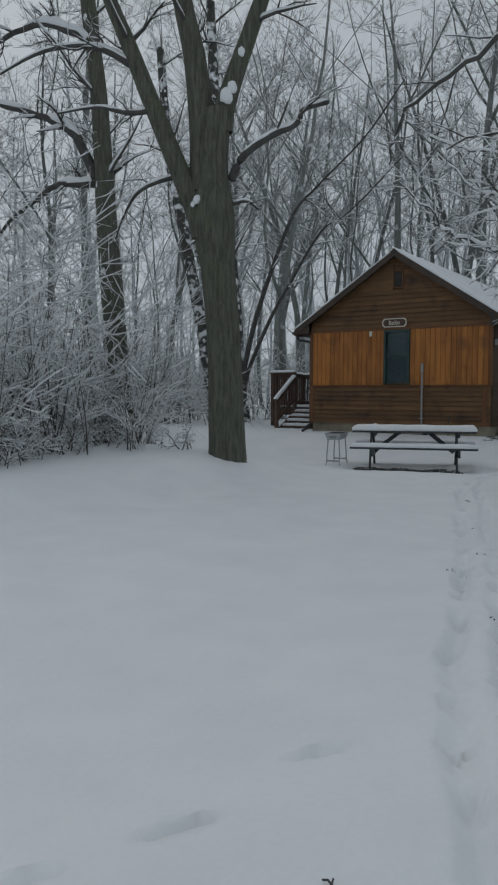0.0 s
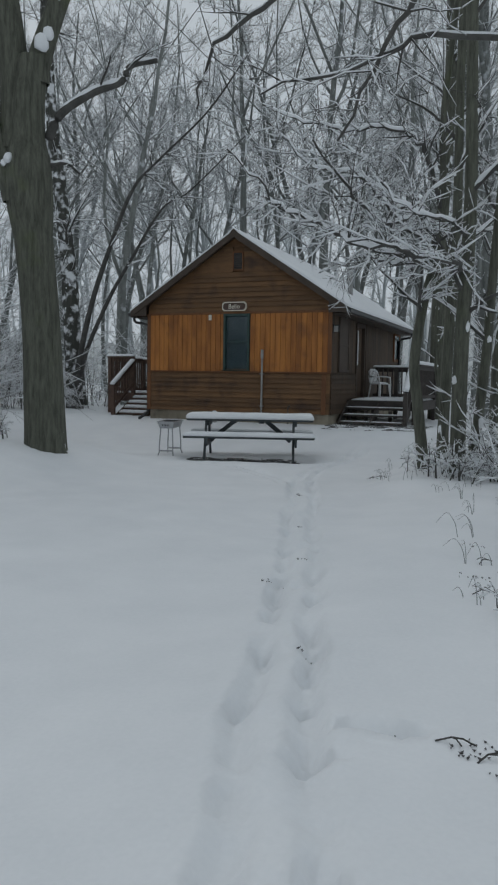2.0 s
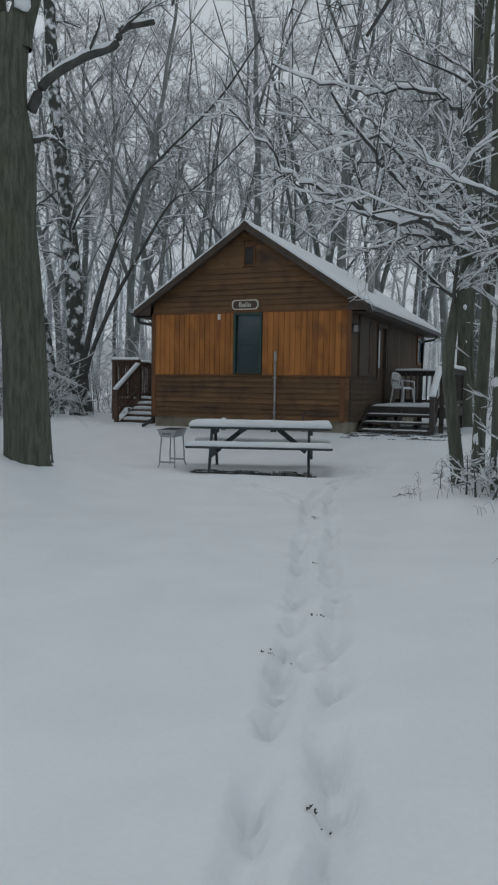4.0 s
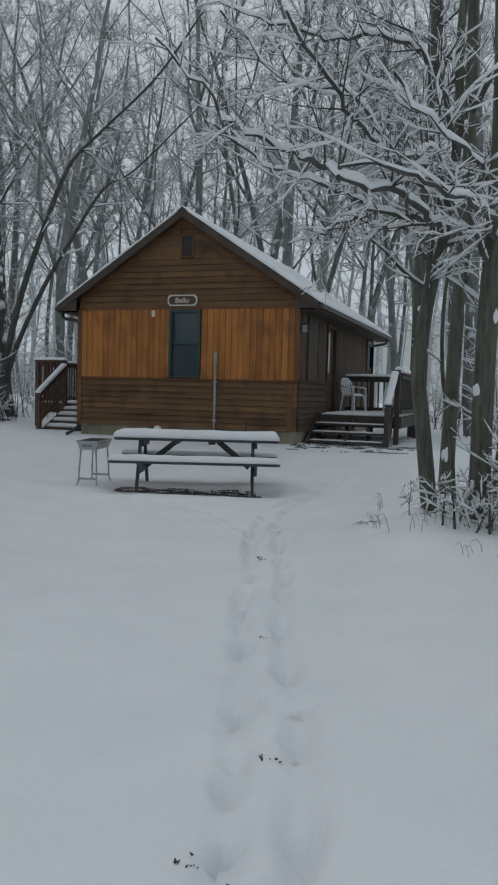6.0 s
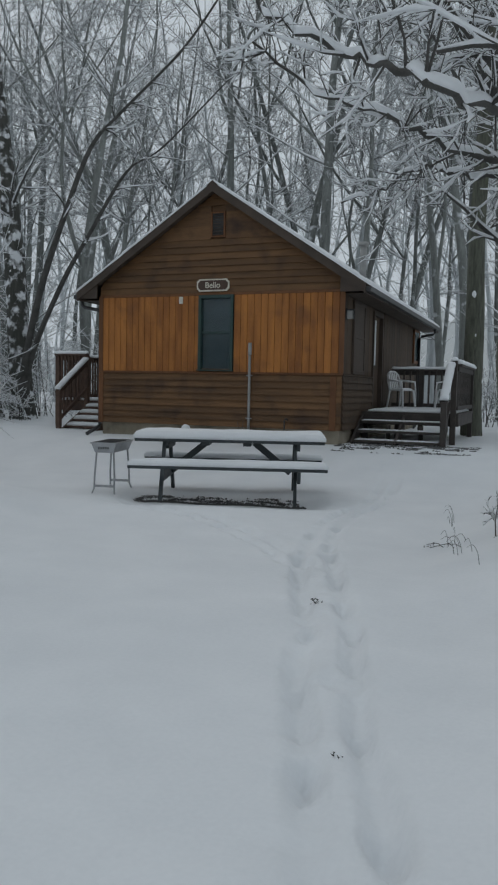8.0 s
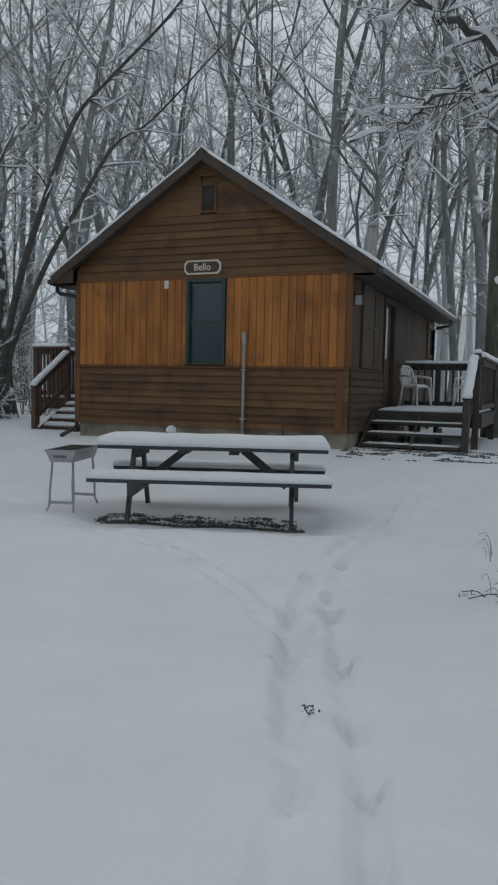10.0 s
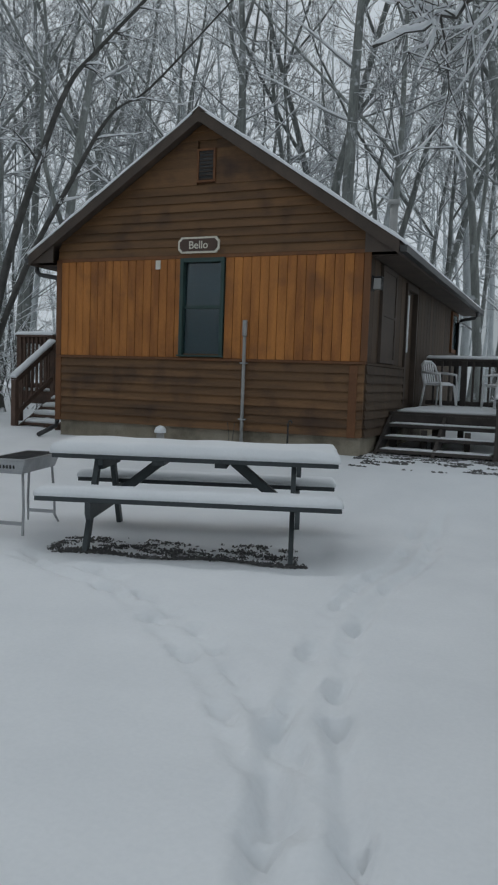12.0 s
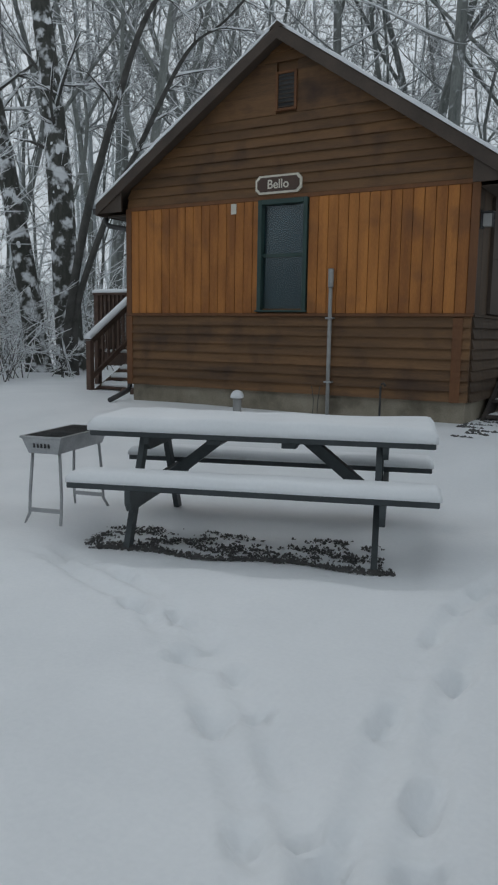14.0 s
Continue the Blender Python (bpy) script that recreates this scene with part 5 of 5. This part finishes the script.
# ---- far mist: added glowing ring, haze put into its colour ----
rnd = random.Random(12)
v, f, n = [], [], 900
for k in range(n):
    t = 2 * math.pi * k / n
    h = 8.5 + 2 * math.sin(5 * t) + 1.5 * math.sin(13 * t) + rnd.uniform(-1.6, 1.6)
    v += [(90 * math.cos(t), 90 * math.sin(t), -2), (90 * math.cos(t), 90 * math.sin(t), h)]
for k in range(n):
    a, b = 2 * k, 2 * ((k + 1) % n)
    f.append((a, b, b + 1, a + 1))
tagged(pydata("backdrop", v, f, MIST), "glowing pale grey ring standing for far woods in mist", "backdrop", kind="structure")

# ---- boards of the cabin ----
z = 0.665
while z < 1.62:
    z1 = min(z + 0.1225, 1.64)
    lap_board(0.07, W - 0.20, z, z1)
    lap_board(W - 0.085, W, z, z1)
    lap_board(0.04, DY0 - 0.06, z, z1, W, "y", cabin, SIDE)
    z += 0.121
z = 3.125
while z < 4.86:
    x0 = max(0.0, W / 2 - (PZ - 0.16 - z) / SL)
    z1 = z + 0.123
    if 4.12 < z1 and z < 4.58:
        bmx = W / 2 - (PZ - 0.16 - z1) / SL
        part("siding_board", prism([(x0, z), (2.345, z), (2.345, z1), (bmx, z1)], "y", -0.02, 0.018), LAP, cabin)
        part("siding_board", prism([(2.635, z), (W - x0, z), (W - bmx, z1), (2.635, z1)], "y", -0.02, 0.018), LAP, cabin)
    else:
        lap_board(x0, W - x0, z, z1, cut=True)
    z += 0.121
n = 36
pw = (W - 0.12) / n
rnd = random.Random(9)
for k in range(n):
    x = 0.06 + k * pw
    spans = [(1.669, 3.074)]
    if x + pw > WX0 - 0.03 and x < WX1 + 0.03:
        spans = [(1.669, 1.683)]
    x1 = x + pw - 0.007
    if x < WX0 - 0.03 < x + pw:
        spans, x1 = [(1.669, 3.074)], WX0 - 0.032
    xa = x
    if x < WX1 + 0.03 < x + pw:
        spans, xa = [(1.669, 3.074)], WX1 + 0.032
    for z0, z1 in spans:
        if x1 - xa > 0.01 and z1 - z0 > 0.1:
            part("plank", box(xa, x1, -0.022 - rnd.uniform(0, 0.005), 0.016, z0, z1, 0.004), PLANK, cabin)
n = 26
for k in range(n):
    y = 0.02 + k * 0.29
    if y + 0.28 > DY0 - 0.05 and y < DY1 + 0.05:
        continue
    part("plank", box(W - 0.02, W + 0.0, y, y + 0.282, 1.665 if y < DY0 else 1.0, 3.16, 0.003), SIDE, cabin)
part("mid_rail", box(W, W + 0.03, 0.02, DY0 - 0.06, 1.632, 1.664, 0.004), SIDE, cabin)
